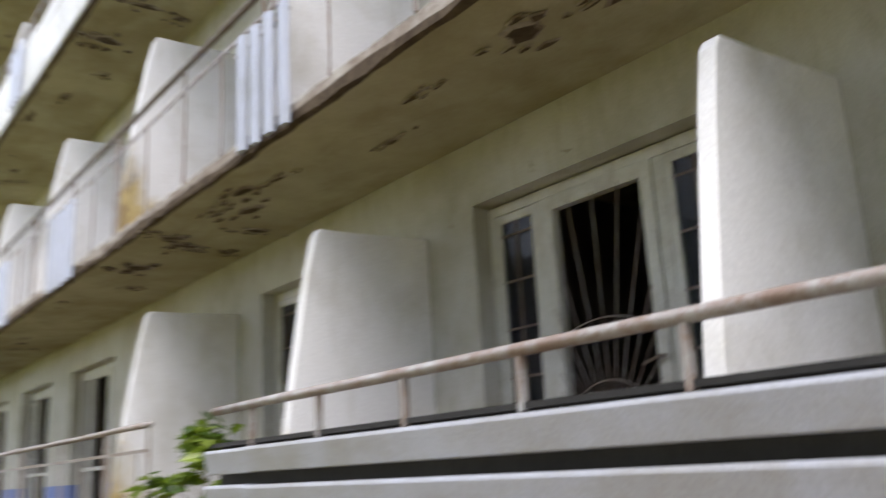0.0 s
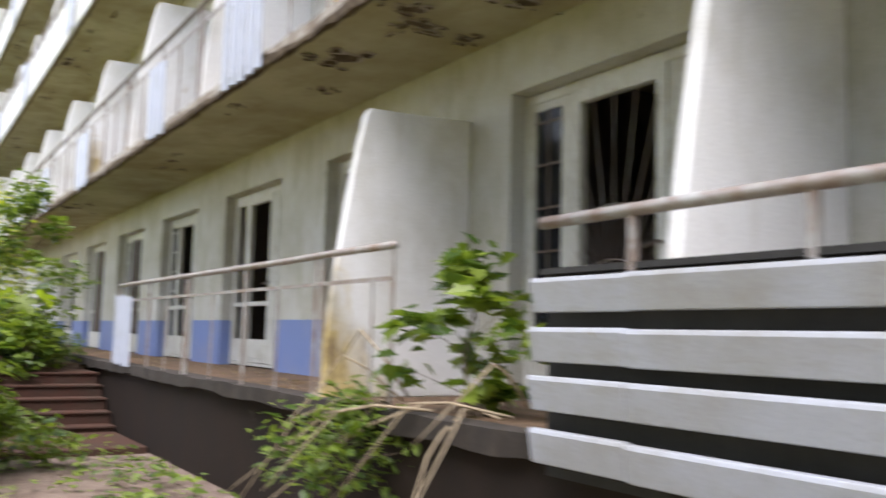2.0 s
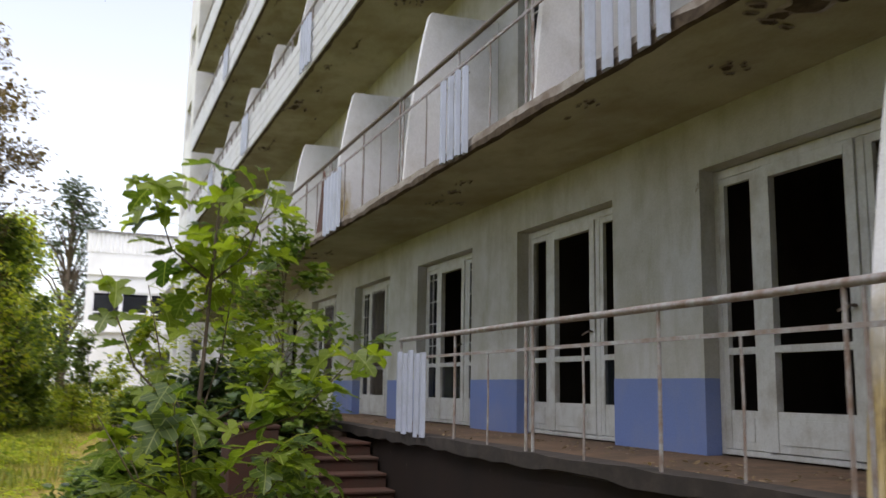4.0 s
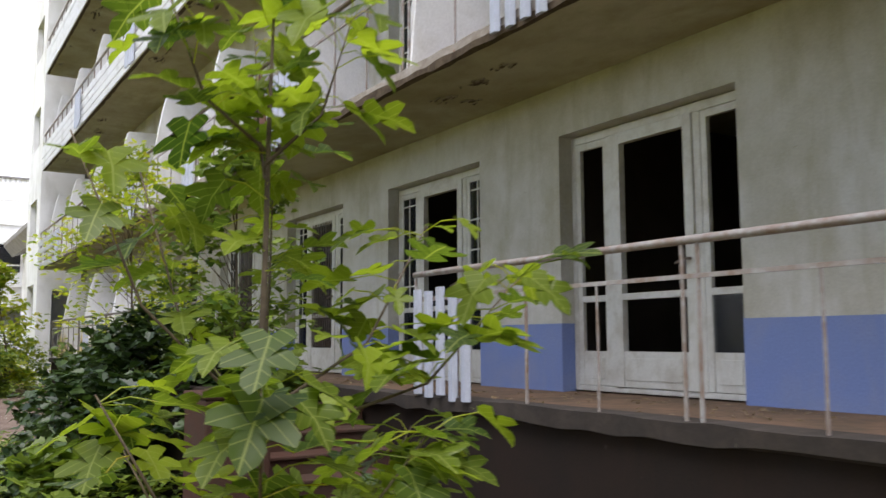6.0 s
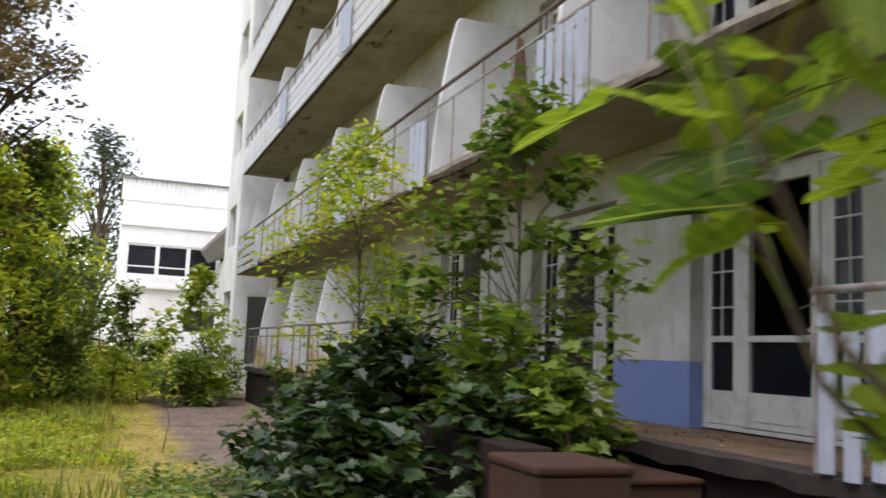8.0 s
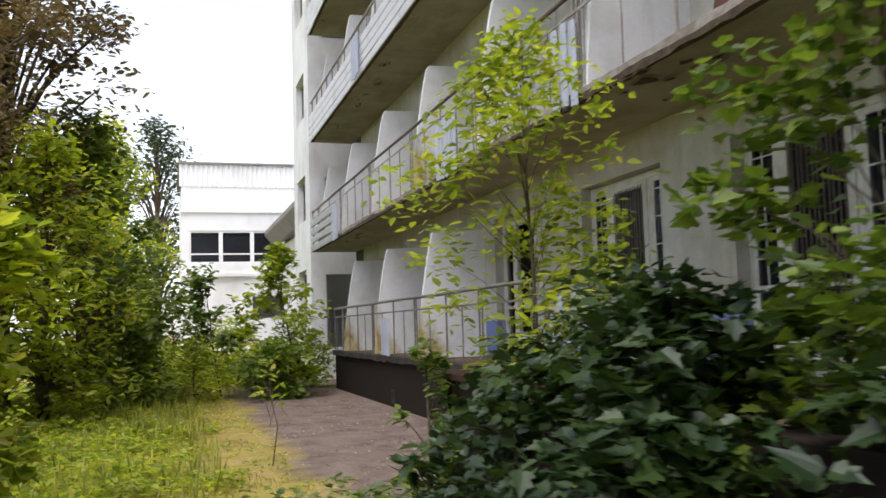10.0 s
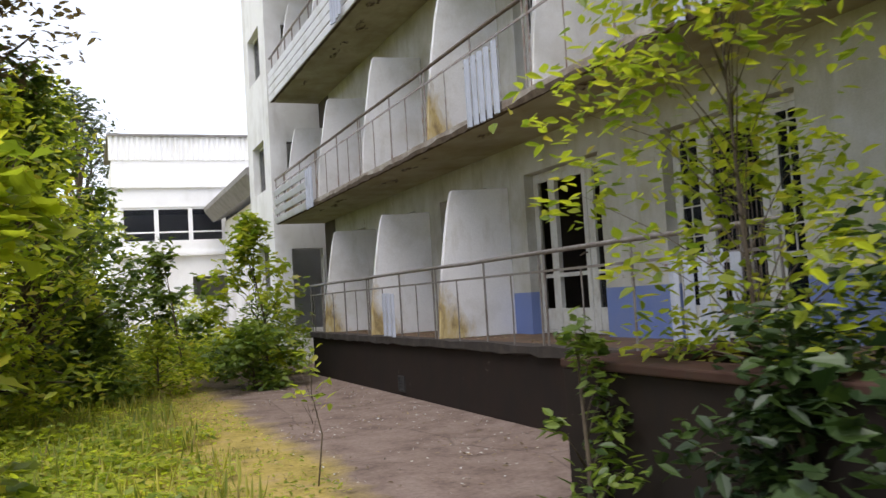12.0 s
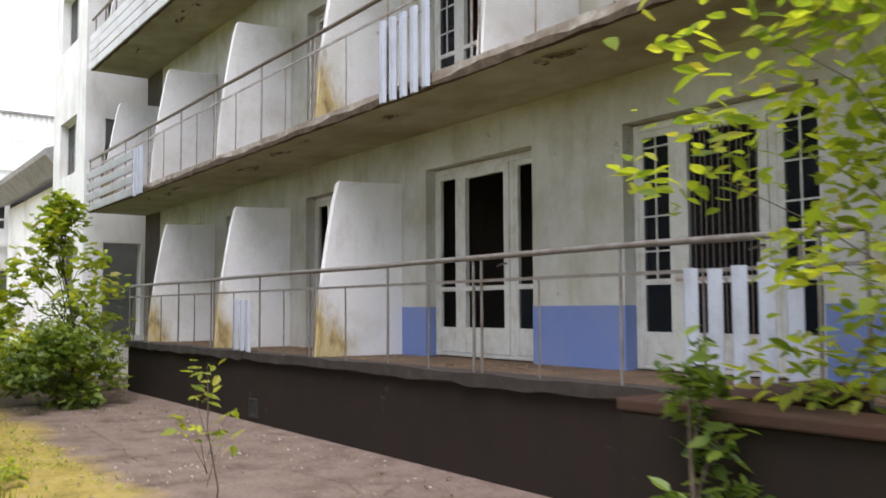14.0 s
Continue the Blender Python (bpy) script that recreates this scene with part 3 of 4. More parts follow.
# ---- railings and slat panels ----
def railing(name, label, y0, y1, z, x=0.02, double=True, thick=0.024, top=0.962, paint=None):
    paint = paint or M_RAIL
    t = thing(name, label, "railing", at=(x, y0, z))
    n = y1 - y0
    part("handrail", Geo().tube([(0, -0.02, top)] + [(random.uniform(-0.004, 0.004), s, top + random.uniform(-0.006, 0.006)) for s in np.arange(0.7, n - 0.3, 0.9)] + [(0, n + 0.02, top)], thick, 8), paint if z < 1 else M_RAIL_DARK, t, smooth=True)
    part("mid_rail", Geo().box(-0.008, 0.008, 0, n, top - 0.205, top - 0.18), paint, t)
    post = Geo().tube([(0, 0, 0), (0.003, 0.002, 0.5), (0, 0, top - 0.01)], 0.013, 6).mesh("post", paint)
    thin = Geo().tube([(0, 0, 0), (0.004, -0.002, 0.4), (0, 0, top - 0.19)], 0.009, 6).mesh("post", paint)
    first = math.ceil((y0 - 0.1) / BAY)
    k = first - 1
    while k * BAY < y1 + 0.1:
        for off in ((-0.01, 0.10) if double else (0.05,)):
            s = k * BAY + off - y0
            if 0 <= s <= n:
                part("post", post, None, t).location = (0, s, 0)
        for j, off in ((1, 0.78), (2, 1.48), (3, 2.33)):
            s = k * BAY + off - y0
            if 0 <= s <= n:
                part("post", post if j == 2 else thin, None, t).location = (0, s, 0)
        k += 1
    for s in (0.0, n):
        part("post", post, None, t).location = (0, s, 0)
    return t


railing("terrace_railing", "thin rusty steel terrace railing with peeling paint", -0.98, 6.0, DECK, top=0.95)
railing("terrace_railing", "long sagging rusty steel terrace railing", 11.95, 25.5, DECK, paint=M_RAIL_GREY)
railing("balcony_railing", "rusty steel balcony railing on the upper floor", Y0, Y1 - 0.05, FLOORS[1])


def slat_panel(y0, y1, z0, z1, x=-0.03, n=None):
    t = thing("slat_panel", "panel of pale grey vertical metal slats hung on the railing", "slat panel", "slat panels", at=(x, y0, z0))
    n = n or max(3, round((y1 - y0) / 0.19))
    step = (y1 - y0) / n
    g = Geo().prism([(0, 0), (-0.028, step * 0.16), (-0.028, step * 0.46), (0, step * 0.62), (0.005, step * 0.62), (0.005, 0)], "z", 0, z1 - z0)
    me = g.mesh("slat", M_SLAT)
    for i in range(n):
        ob = part("slat", me, None, t)
        ob.location = (random.uniform(-0.004, 0.004), i * step, random.uniform(-0.02, 0.02))
    part("rail", Geo().box(0.005, 0.015, 0, y1 - y0, (z1 - z0) * 0.9, (z1 - z0) * 0.9 + 0.02), M_RAIL, t)
    return t


slat_panel(5.14, 6.0, DECK + 0.0, 1.69)
slat_panel(12.3, 13.2, DECK + 0.02, 1.66)
slat_panel(20.0, 20.6, DECK + 0.02, 1.56)
for a, b in ((1.23, 2.25), (8.45, 9.36), (15.97, 16.92), (24.7, 25.3), (-3.4, -2.6), (4.2, 4.9), (12.3, 12.9)):
    slat_panel(a, b, 3.44, 4.26)


def board_rail(name, label, y0, y1, z, zs, x=-0.09, h=0.142, posts=True, rail_at=0.955, paint=None):
    """Balcony front of long boards with dark gaps, and a handrail above."""
    t = thing(name, label, "railing", at=(x, y0, z))
    n = y1 - y0
    seg = 2 * BAY
    for zz in zs:
        s = 0.0
        while s < n - 0.01:
            e = min(n, s + seg)
            part("board", Geo().prism([(0.022, 0), (0.0, h - 0.018), (0.006, h), (0.05, h), (0.05, 0)], "y", s + 0.002, e - 0.002), paint or M_BOARD, t, bevel=0.005).location = (random.uniform(-0.006, 0.006), 0, zz + random.uniform(-0.006, 0.006))
            s = e
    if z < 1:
        # Added black sheet stands for the shade between the boards; a ledge tops it.
        part("shade_backing", Geo().box(0.11, 0.125, 0, n, -0.14, 0.70).box(0.06, 0.20, 0, n, 0.70, 0.725), M_BLACK, t, "black sheet added as shade behind the board gaps, with a dark ledge")
    if posts:
        p = Geo().box(0.055, 0.085, 0, 0.03, 0.69 if z < 1 else 0.55, rail_at).mesh("post", M_RAIL)
        for i in range(int(n / (BAY / 4)) + 1):
            part("post", p, None, t).location = (0, min(n - 0.03, i * BAY / 4), 0)
    part("handrail", Geo().tube([(0.07, 0, rail_at)] + [(0.07, s, rail_at + random.uniform(-0.006, 0.006)) for s in np.arange(0.8, n - 0.2, 0.8)] + [(0.07, n, rail_at)], 0.027, 8), M_RAIL, t, smooth=True)
    return t


board_rail("board_parapet", "terrace parapet of white-painted boards, stained, with rusty handrail", Y0, -2.5, DECK, (-0.08, 0.13, 0.335, 0.54), x=-0.17, rail_at=0.92)
board_rail("board_parapet", "upper balcony end front of grey horizontal boards", 25.3, Y1, FLOORS[1], (-0.12, 0.1, 0.32, 0.54), x=-0.05, posts=False)
for lv in (2, 3, 4):
    board_rail("board_parapet", "upper balcony front of white horizontal boards", Y0, Y1, FLOORS[lv], (-0.13, 0.06, 0.25, 0.44), x=-0.05, h=0.14, paint=M_BOARD_LIT)
for lv, ys in ((2, (-1.2, 4.0, 10.4, 16.2, 21.8)), (3, (3, 14, 20))):
    for y in ys:
        slat_panel(y, y + 0.7, FLOORS[lv] - 0.14, FLOORS[lv] + 0.7, x=-0.08)

# ---- stairs, pedestal and planter ----
st = thing("stairs", "worn reddish stone stairs up to the terrace", "stairs", kind="structure", at=(0, 0, 0))
for i in range(5):
    y = 5.75 + 0.29 * i
    part("step", Geo().box(-1.3, 0.0, y, y + 0.33 if i < 4 else 8.0, -0.1, 0.14 + 0.145 * i - 0.03).box(-1.32, 0.0, y - 0.025, y + 0.33 if i < 4 else 8.0, 0.14 + 0.145 * i - 0.03, 0.14 + 0.145 * i), M_STEP, st, bevel=0.008)
part("step", Geo().box(-1.5, 0.0, 4.2, 5.72, -0.1, 0.07), M_STEP, st, "broad worn bottom step", bevel=0.01)
ped = thing("stair_pedestal", "square reddish stone pedestal beside the stairs", "pedestal", at=(-1.54, 5.92, 0))
part("shaft", Geo().box(-0.23, 0.23, -0.25, 0.25, -0.1, 0.92), M_STEP, ped, bevel=0.015)
part("cap", Geo().box(-0.24, 0.24, -0.26, 0.26, 0.92, 0.965), M_STEP, ped, "weathered stone cap", bevel=0.015)
g = Geo().box(-1.50, -1.27, 6.47, 12.2, -0.3, 0.95).box(-1.27, 0.0, 11.95, 12.2, -0.3, 0.95).box(-1.54, -1.22, 11.85, 12.26, -0.3, 0.955)
struct("wall_planter", g, M_BASE, "dark rendered low wall around the raised bed", "low wall", bevel=0.012)
g = Geo().box(-1.55, -1.23, 9.7, 12.28, 0.957, 1.015).box(-1.23, 0.0, 11.9, 12.28, 0.957, 1.015)
struct("trim_planter", g, M_STEP, "reddish stone coping on the low wall", "coping", bevel=0.012)
struct("floor_landing", Geo().box(-1.27, 0.06, 8.0, 11.95, 0.3, 0.78), M_DECK, "earth-covered landing", "floor")

vent = thing("wall_vent", "small dark rusty vent in the terrace plinth", "vent", at=(0.03, 20.0, 0.18))
part("vent_frame", Geo().box(-0.02, 0.0, -0.14, 0.14, -0.12, -0.09).box(-0.02, 0.0, -0.14, 0.14, 0.09, 0.12).box(-0.02, 0.0, -0.14, -0.11, -0.09, 0.09).box(-0.02, 0.0, 0.11, 0.14, -0.09, 0.09), M_BLACK, vent)
for i in range(4):
    part("slat", Geo().prism([(-0.012, 0.0), (-0.003, 0.035), (-0.001, 0.035), (-0.010, 0.0)], "y", -0.11, 0.11), M_BLACK, vent).location = (0, 0, -0.085 + 0.043 * i)
lean = thing("broken_panel", "broken brown plywood panel leaning behind the balcony railing", "panel", at=(0.12, 9.75, FLOORS[1]))
part("sheet", Geo().prism([(0.0, 0.0), (0.62, 0.0), (0.40, 0.55), (0.30, 1.02), (0.20, 0.95), (0.06, 0.4)], "x", 0.0, 0.018), worn("brown_plywood", (0.15, 0.06, 0.035), (0.07, 0.04, 0.03), 0.5, 0.8, 4.0), lean)

# ---- tower and far building ----
g = Geo()
TX, TA, TB, TT = 0.03, 29.1, 32.2, 17.5
wins = []
for lv in range(5):
    z = FLOORS[lv]
    wins.append((z + 0.9, z + 2.2))
zs = [-0.3] + [q for w in wins for q in w] + [TT]
for i in range(len(zs) - 1):
    if i % 2 == 0:
        g.box(TX, TX + 0.3, TA, TB, zs[i], zs[i + 1])
    else:
        g.box(TX, TX + 0.3, TA, TA + 0.8, zs[i], zs[i + 1]).box(TX, TX + 0.3, TA + 2.4, TB, zs[i], zs[i + 1])
for i, lv in enumerate(range(5)):
    z = FLOORS[lv]
    z1 = FLOORS[lv + 1] if lv < 4 else TT
    g.box(TX + 0.3, 0.45, TA, TA + 0.3, z, z1).box(1.25, 8, TA, TA + 0.3, z, z1).box(0.45, 1.25, TA, TA + 0.3, z + 2.0, z1)
g.box(TX + 0.3, 8, TA, TA + 0.3, -0.3, DECK).box(TX + 0.3, 8, TB - 0.3, TB, -0.3, TT).box(7.7, 8, TA, TB, -0.3, TT).box(TX, 8, TA, TB, TT, TT + 0.2)
struct("wall_tower", g, M_TOWER, "peeling white plaster stair tower", "wall")
for lv in range(5):
    z = FLOORS[lv] + 0.9
    w = thing("window", "narrow stair tower window with white frame", "window", "tower windows", at=(TX + 0.16, TA + 0.8, z))
    part("window_frame", Geo().box(0, 0.05, 0, 0.06, 0, 1.3).box(0, 0.05, 1.54, 1.6, 0, 1.3).box(0, 0.05, 0.06, 1.54, 0, 0.06).box(0, 0.05, 0.06, 1.54, 1.24, 1.3).box(0, 0.05, 0.77, 0.83, 0.06, 1.24), M_FRAME, w)
    for a, b in ((0.06, 0.77), (0.83, 1.54)):
        part("pane", Geo().box(0.02, 0.025, a, b, 0.06, 1.24), M_GLASS, w)

fb = thing("far_building", "white two-storey building with a corrugated metal parapet", "building", at=(0, 50, 0))
g = Geo()
FX0, FX1 = -3.1, 9.0
g.box(FX0, FX1, 0, 0.3, -0.3, 2.0).box(FX0, FX1, 0, 0.3, 3.1, 4.75).box(FX0, FX1, 0, 0.3, 6.4, 8.6).box(FX0, FX0 + 0.35, 0, 0.3, 4.75, 6.4).box(3.4, FX1, 0, 0.3, 4.75, 6.4)
g.box(FX0, 0.3, 0, 0.3, 2.0, 3.1).box(2.0, FX1, 0, 0.3, 2.0, 3.1)
g.box(FX0, FX0 + 0.3, 0.3, 8, -0.3, 8.6).box(FX0, FX1, 8, 8.3, -0.3, 8.6)
part("wall", g, M_FAR, fb)
part("ledge", Geo().box(FX0 - 0.1, FX1, -0.12, 0, 7.3, 7.42), M_FAR, fb)
part("ledge", Geo().box(FX0 - 0.1, FX1, -0.2, 0, 4.1, 4.25), M_FAR, fb)
part("roof", Geo().box(FX0 - 0.15, FX1, -0.15, 8.3, 9.72, 9.82), M_ROOF, fb)
g = Geo()
x = FX0 - 0.1
while x < FX1:
    g.prism([(x, 0.0), (x + 0.05, -0.07), (x + 0.13, -0.07), (x + 0.18, 0.0)], "z", 8.6, 9.72)
    x += 0.24
g.box(FX0 - 0.1, FX1, 0, 0.06, 8.6, 9.72)
part("parapet", g, M_FAR, fb, "ribbed metal parapet")
for i in range(4):
    a = FX0 + 0.35 + i * 1.53
    w = part("window", Geo().box(a, a + 0.1, 0.05, 0.15, 4.75, 6.4).box(a + 1.43, a + 1.53, 0.05, 0.15, 4.75, 6.4).box(a + 0.1, a + 1.43, 0.05, 0.15, 4.75, 4.85).box(a + 0.1, a + 1.43, 0.05, 0.15, 6.3, 6.4).box(a + 0.1, a + 1.43, 0.05, 0.15, 5.2, 5.27), M_FAR, fb)
    part("pane", Geo().box(a + 0.1, a + 1.43, 0.09, 0.1, 4.85, 6.3), M_GLASS, w)
part("floor", Geo().box(FX0 + 0.3, FX1, 0.3, 8, 3.6, 3.8).box(FX0 + 0.3, FX1, 0.3, 8, 6.9, 7.0), M_ROOM, fb)
# low wing between the tower and the far building
lw = thing("low_wing", "low grey annex with a slanted roof", "building", at=(1.3, 38, 0))
part("wall", Geo().box(0.5, 7, 0, 11.5, -0.3, 5.6), M_TOWER, lw)
part("roof", Geo().prism([(-0.4, 6.1), (0.0, 5.6), (7, 8.4), (7, 8.7), (-0.4, 6.3)], "y", -0.3, 11.6), M_ROOF, lw)


# ---- plants ----
def leaf_fan(kind):
    """Outline of one leaf in its plane, stalk at the origin, tip along +y, of unit length."""
    if kind == "fig":
        half = [(0.0, 0.0), (0.13, -0.12), (0.30, -0.09), (0.41, 0.05), (0.30, 0.16), (0.20, 0.25), (0.38, 0.33), (0.53, 0.50), (0.50, 0.66), (0.31, 0.62), (0.16, 0.57), (0.21, 0.72), (0.17, 0.87), (0.0, 1.0)]
    elif kind == "maple":
        half = [(0.0, 0.0), (0.24, 0.02), (0.40, 0.22), (0.26, 0.34), (0.36, 0.58), (0.18, 0.62), (0.0, 1.0)]
    elif kind == "blade":
        half = [(0.0, 0.0), (0.05, 0.3), (0.035, 0.7), (0.0, 1.0)]
    else:
        half = [(0.0, 0.0), (0.22, 0.28), (0.20, 0.6), (0.0, 1.0)]
    return half


def leaf_arrays(kind):
    half = leaf_fan(kind)
    spine = [(0.0, y, -0.10 * y * y) for x, y in half if x == 0] if kind != "fig" else [(0, 0, 0), (0, 0.5, 0.0), (0, 1, -0.14)]
    v, f = list(spine), []
    for sgn in (1, -1):
        ids = [0]
        for x, y in half[1:-1]:
            v.append((sgn * x, y, 0.22 * x - 0.12 * y * y))
            ids.append(len(v) - 1)
        ids.append(len(spine) - 1)
        if len(spine) == 3:
            n = len(ids)
            for i in range(n - 1):
                f.append((1, ids[i], ids[i + 1]) if sgn > 0 else (1, ids[i + 1], ids[i]))
        else:
            f.append(tuple(ids) if sgn > 0 else tuple(reversed(ids)))
    return np.array(v, float), f


LEAVES = {k: leaf_arrays(k) for k in ("fig", "maple", "oval", "blade")}


def leaf_cloud(name, kind, places, sizes, material, rng, parent=None, up=0.6, label=""):
    """Many leaves joined in one mesh, each turned its own way."""
    lv, lf = LEAVES[kind]
    n, m = len(places), len(lv)
    places, sizes = np.asarray(places, float), np.asarray(sizes, float)
    yaw = rng.uniform(0, 2 * np.pi, n)
    nz = rng.normal(0, 1, (n, 3)) * (1 - up)
    nz[:, 2] = np.abs(nz[:, 2]) + up
    nz /= np.linalg.norm(nz, axis=1)[:, None]
    d = np.stack([np.cos(yaw), np.sin(yaw), rng.uniform(-0.7, 0.3, n)], 1)
    if kind == "blade":
        d = np.stack([np.cos(yaw) * 0.45, np.sin(yaw) * 0.45, np.ones(n)], 1)
        nz = np.stack([np.cos(yaw), np.sin(yaw), -0.45 * np.ones(n)], 1)
    y = d - nz * np.sum(d * nz, 1)[:, None]
    y /= np.linalg.norm(y, axis=1)[:, None]
    x = np.cross(y, nz)
    V = (places[:, None] + sizes[:, None, None] * (lv[None, :, 0:1] * x[:, None] + lv[None, :, 1:2] * y[:, None] + lv[None, :, 2:3] * nz[:, None])).reshape(-1, 3)
    F = [tuple(i * m + q for q in f) for i in range(n) for f in lf]
    me = bpy.data.meshes.new(name)
    me.from_pydata(V.tolist(), [], F)
    me.materials.append(material)
    ob = new(name, me)
    ob.parent = parent
    if label:
        tagged(ob, label)
    return ob


def blobs(rng, centres, n, radius, flat=0.8, shell=0.55):
    """Places for leaves in clumps: mostly near the outside of each clump."""
    c = np.asarray(centres, float)
    pick = rng.integers(0, len(c), n)
    d = rng.normal(0, 1, (n, 3))
    d /= np.linalg.norm(d, axis=1)[:, None]
    r = (shell + (1 - shell) * rng.random(n)) * radius * rng.uniform(0.7, 1.15, n)
    d[:, 2] *= flat
    return c[pick, :3] + d * r[:, None] * (c[pick, 3:4] if c.shape[1] > 3 else 1.0)


def crown_tree(name, label, base, height, spread, n, leaf, kind, material, seed, trunk=0.1, bottom=0.3, clumps=26, lean=(0, 0), bark=None):
    rng, r = np.random.default_rng(seed), random.Random(seed)
    t = thing(name, label, "tree" if height > 2.5 else "shrub", at=base)
    top = Vector((lean[0], lean[1], height))
    pts = [Vector((0, 0, -0.15)), top * 0.35 + Vector((r.uniform(-.1, .1), r.uniform(-.1, .1), 0)), top * 0.65, top * 0.92]
    g = Geo().tube(pts, [trunk, trunk * 0.75, trunk * 0.45, trunk * 0.15], 8)
    cs = []
    for i in range(clumps):
        h = bottom + (1 - bottom) * (i + r.random()) / clumps
        a = r.uniform(0, 2 * math.pi)
        w = spread * math.sin(math.pi * min(0.97, 0.12 + 0.86 * (h - bottom) / (1 - bottom + 1e-6)) ** 0.8) * r.uniform(0.35, 1.0)
        c = Vector((lean[0] * h + w * math.cos(a), lean[1] * h + w * math.sin(a), h * height))
        cs.append((*c, r.uniform(0.6, 1.25)))
        s = top * max(0.1, h - 0.22)
        g.tube([s, s.lerp(c, 0.5) + Vector((0, 0, 0.05 * height * r.random())), c], [trunk * 0.32, trunk * 0.2, trunk * 0.06], 5)
    part("trunk", g, bark or M_BARK, t, smooth=True)
    pl = blobs(rng, cs, n, spread * 0.36)
    leaf_cloud("crown", kind, pl, rng.uniform(0.6, 1.25, n) * leaf, material, rng, t)
    return t


def patch(name, label, category, x0, x1, y0, y1, n, leaf, kind, material, seed, h=(0.02, 0.35), keep=None, parent=None):
    """Low growth over a stretch of ground, in uneven tufts."""
    rng = np.random.default_rng(seed)
    P = []
    while len(P) < n:
        x, y = rng.uniform(x0, x1), rng.uniform(y0, y1)
        d = noise.noise((x * 0.9, y * 0.9, seed)) + 0.5 * noise.noise((x * 2.7, y * 2.7, seed + 5))
        if d < rng.uniform(-0.5, 0.35) or (keep and not keep(x, y)):
            continue
        P.append((x, y, h[0] + (h[1] - h[0]) * max(0, min(1, 0.5 + d)) * rng.random() + 0.35 * max(0, min(1, (-5.5 - x) / 5))))
    ob = leaf_cloud(name, kind, P, rng.uniform(0.6, 1.3, n) * leaf, material, rng, up=0.75)
    return tagged(ob, label, category, "", "stuff")


# fig tree beside the walk, big lobed leaves one by one
def fig_tree(base):
    rng, r = np.random.default_rng(21), random.Random(21)
    t = thing("fig_tree", "young fig tree with large lobed bright green leaves", "tree", at=base)
    lv, lf = LEAVES["fig"]
    shapes = []
    for i in range(6):
        v = lv.copy()
        v[:, 0] *= r.uniform(0.85, 1.12)
        v[:, 2] = v[:, 2] * r.uniform(0.5, 1.9) + 0.05 * np.sin(v[:, 0] * 9 + i) * np.abs(v[:, 0]) + r.uniform(-0.12, 0.05) * v[:, 1] ** 2
        v[:, 0] += r.uniform(-0.1, 0.1) * v[:, 1] ** 2
        me = bpy.data.meshes.new("leaf")
        me.from_pydata(v.tolist(), [], lf)
        me.materials.append(L_FIG)
        me.polygons.foreach_set("use_smooth", [True] * len(me.polygons))
        shapes.append(me)
    stems = []
    top = Vector((0.10, 0.18, 2.75))
    g = Geo().tube([(0, 0, -0.15), (0.01, 0.0, 0.5), (0.0, 0.02, 1.05), (0.03, 0.06, 1.6), (0.06, 0.12, 2.2), top], [0.022, 0.019, 0.016, 0.012, 0.009, 0.004], 8)
    part("trunk", g, M_BARK, t, smooth=True)
    stems.append([Vector((0.0, 0.02, 1.2)), Vector((0.04, 0.08, 1.9)), top])
    for dx, dy, z0, z1 in ((-0.62, 0.25, 1.02, 2.05), (0.62, -0.10, 1.05, 1.75), (0.95, -0.25, 0.95, 1.55), (-0.30, 0.62, 0.98, 2.0), (0.30, 0.70, 1.1, 2.2), (-0.35, 0.05, 2.0, 2.55),
                           (0.42, 0.15, 1.95, 2.62), (0.15, 0.55, 1.9, 2.6), (-0.58, -0.15, 0.6, 1.15), (0.45, -0.40, 0.6, 1.0), (0.75, 0.25, 0.5, 0.95), (-0.2, -0.55, 0.6, 1.25), (-0.42, 0.42, 0.5, 1.0)):
        a, c = Vector((0.01, 0.02, z0)), Vector((dx, dy, z1))
        mid = a.lerp(c, 0.5) + Vector((dx * 0.12, dy * 0.12, -0.10))
        part("branch", Geo().tube([a, mid, c], [0.008, 0.006, 0.003], 6), M_BARK, t, smooth=True)
        stems.append([a, mid, c])
    leaves = Geo()
    count = 0
    while count < 290:
        s = r.choice(stems)
        u = 1 - r.random() ** 1.6 * 0.8
        p = s[0].lerp(s[1], u * 2) if u < 0.5 else s[1].lerp(s[2], u * 2 - 1)
        a = r.uniform(0, 2 * math.pi)
        reach = r.uniform(0.06, 0.22)
        q = p + Vector((math.cos(a) * reach, math.sin(a) * reach, r.uniform(-0.06, 0.12)))
        size = r.uniform(0.11, 0.24)
        if q.x - size < -0.80 or q.z < 0.25:
            continue
        leaves.tube([p, p.lerp(q, 0.5) + Vector((0, 0, 0.02)), q], 0.0025, 4, 0, False)
        ob = part("leaf", shapes[count % 6], None, t)
        ob.matrix_basis = Matrix.LocRotScale(q, Euler((r.uniform(-0.75, 0.25), r.uniform(-0.45, 0.45), a - math.pi / 2 + r.uniform(-0.4, 0.4))), (size,) * 3)
        count += 1
    part("stalk", leaves, L_BRIGHT, t)["kind"] = "stuff"


fig_tree((-2.42, 2.85, 0.0))

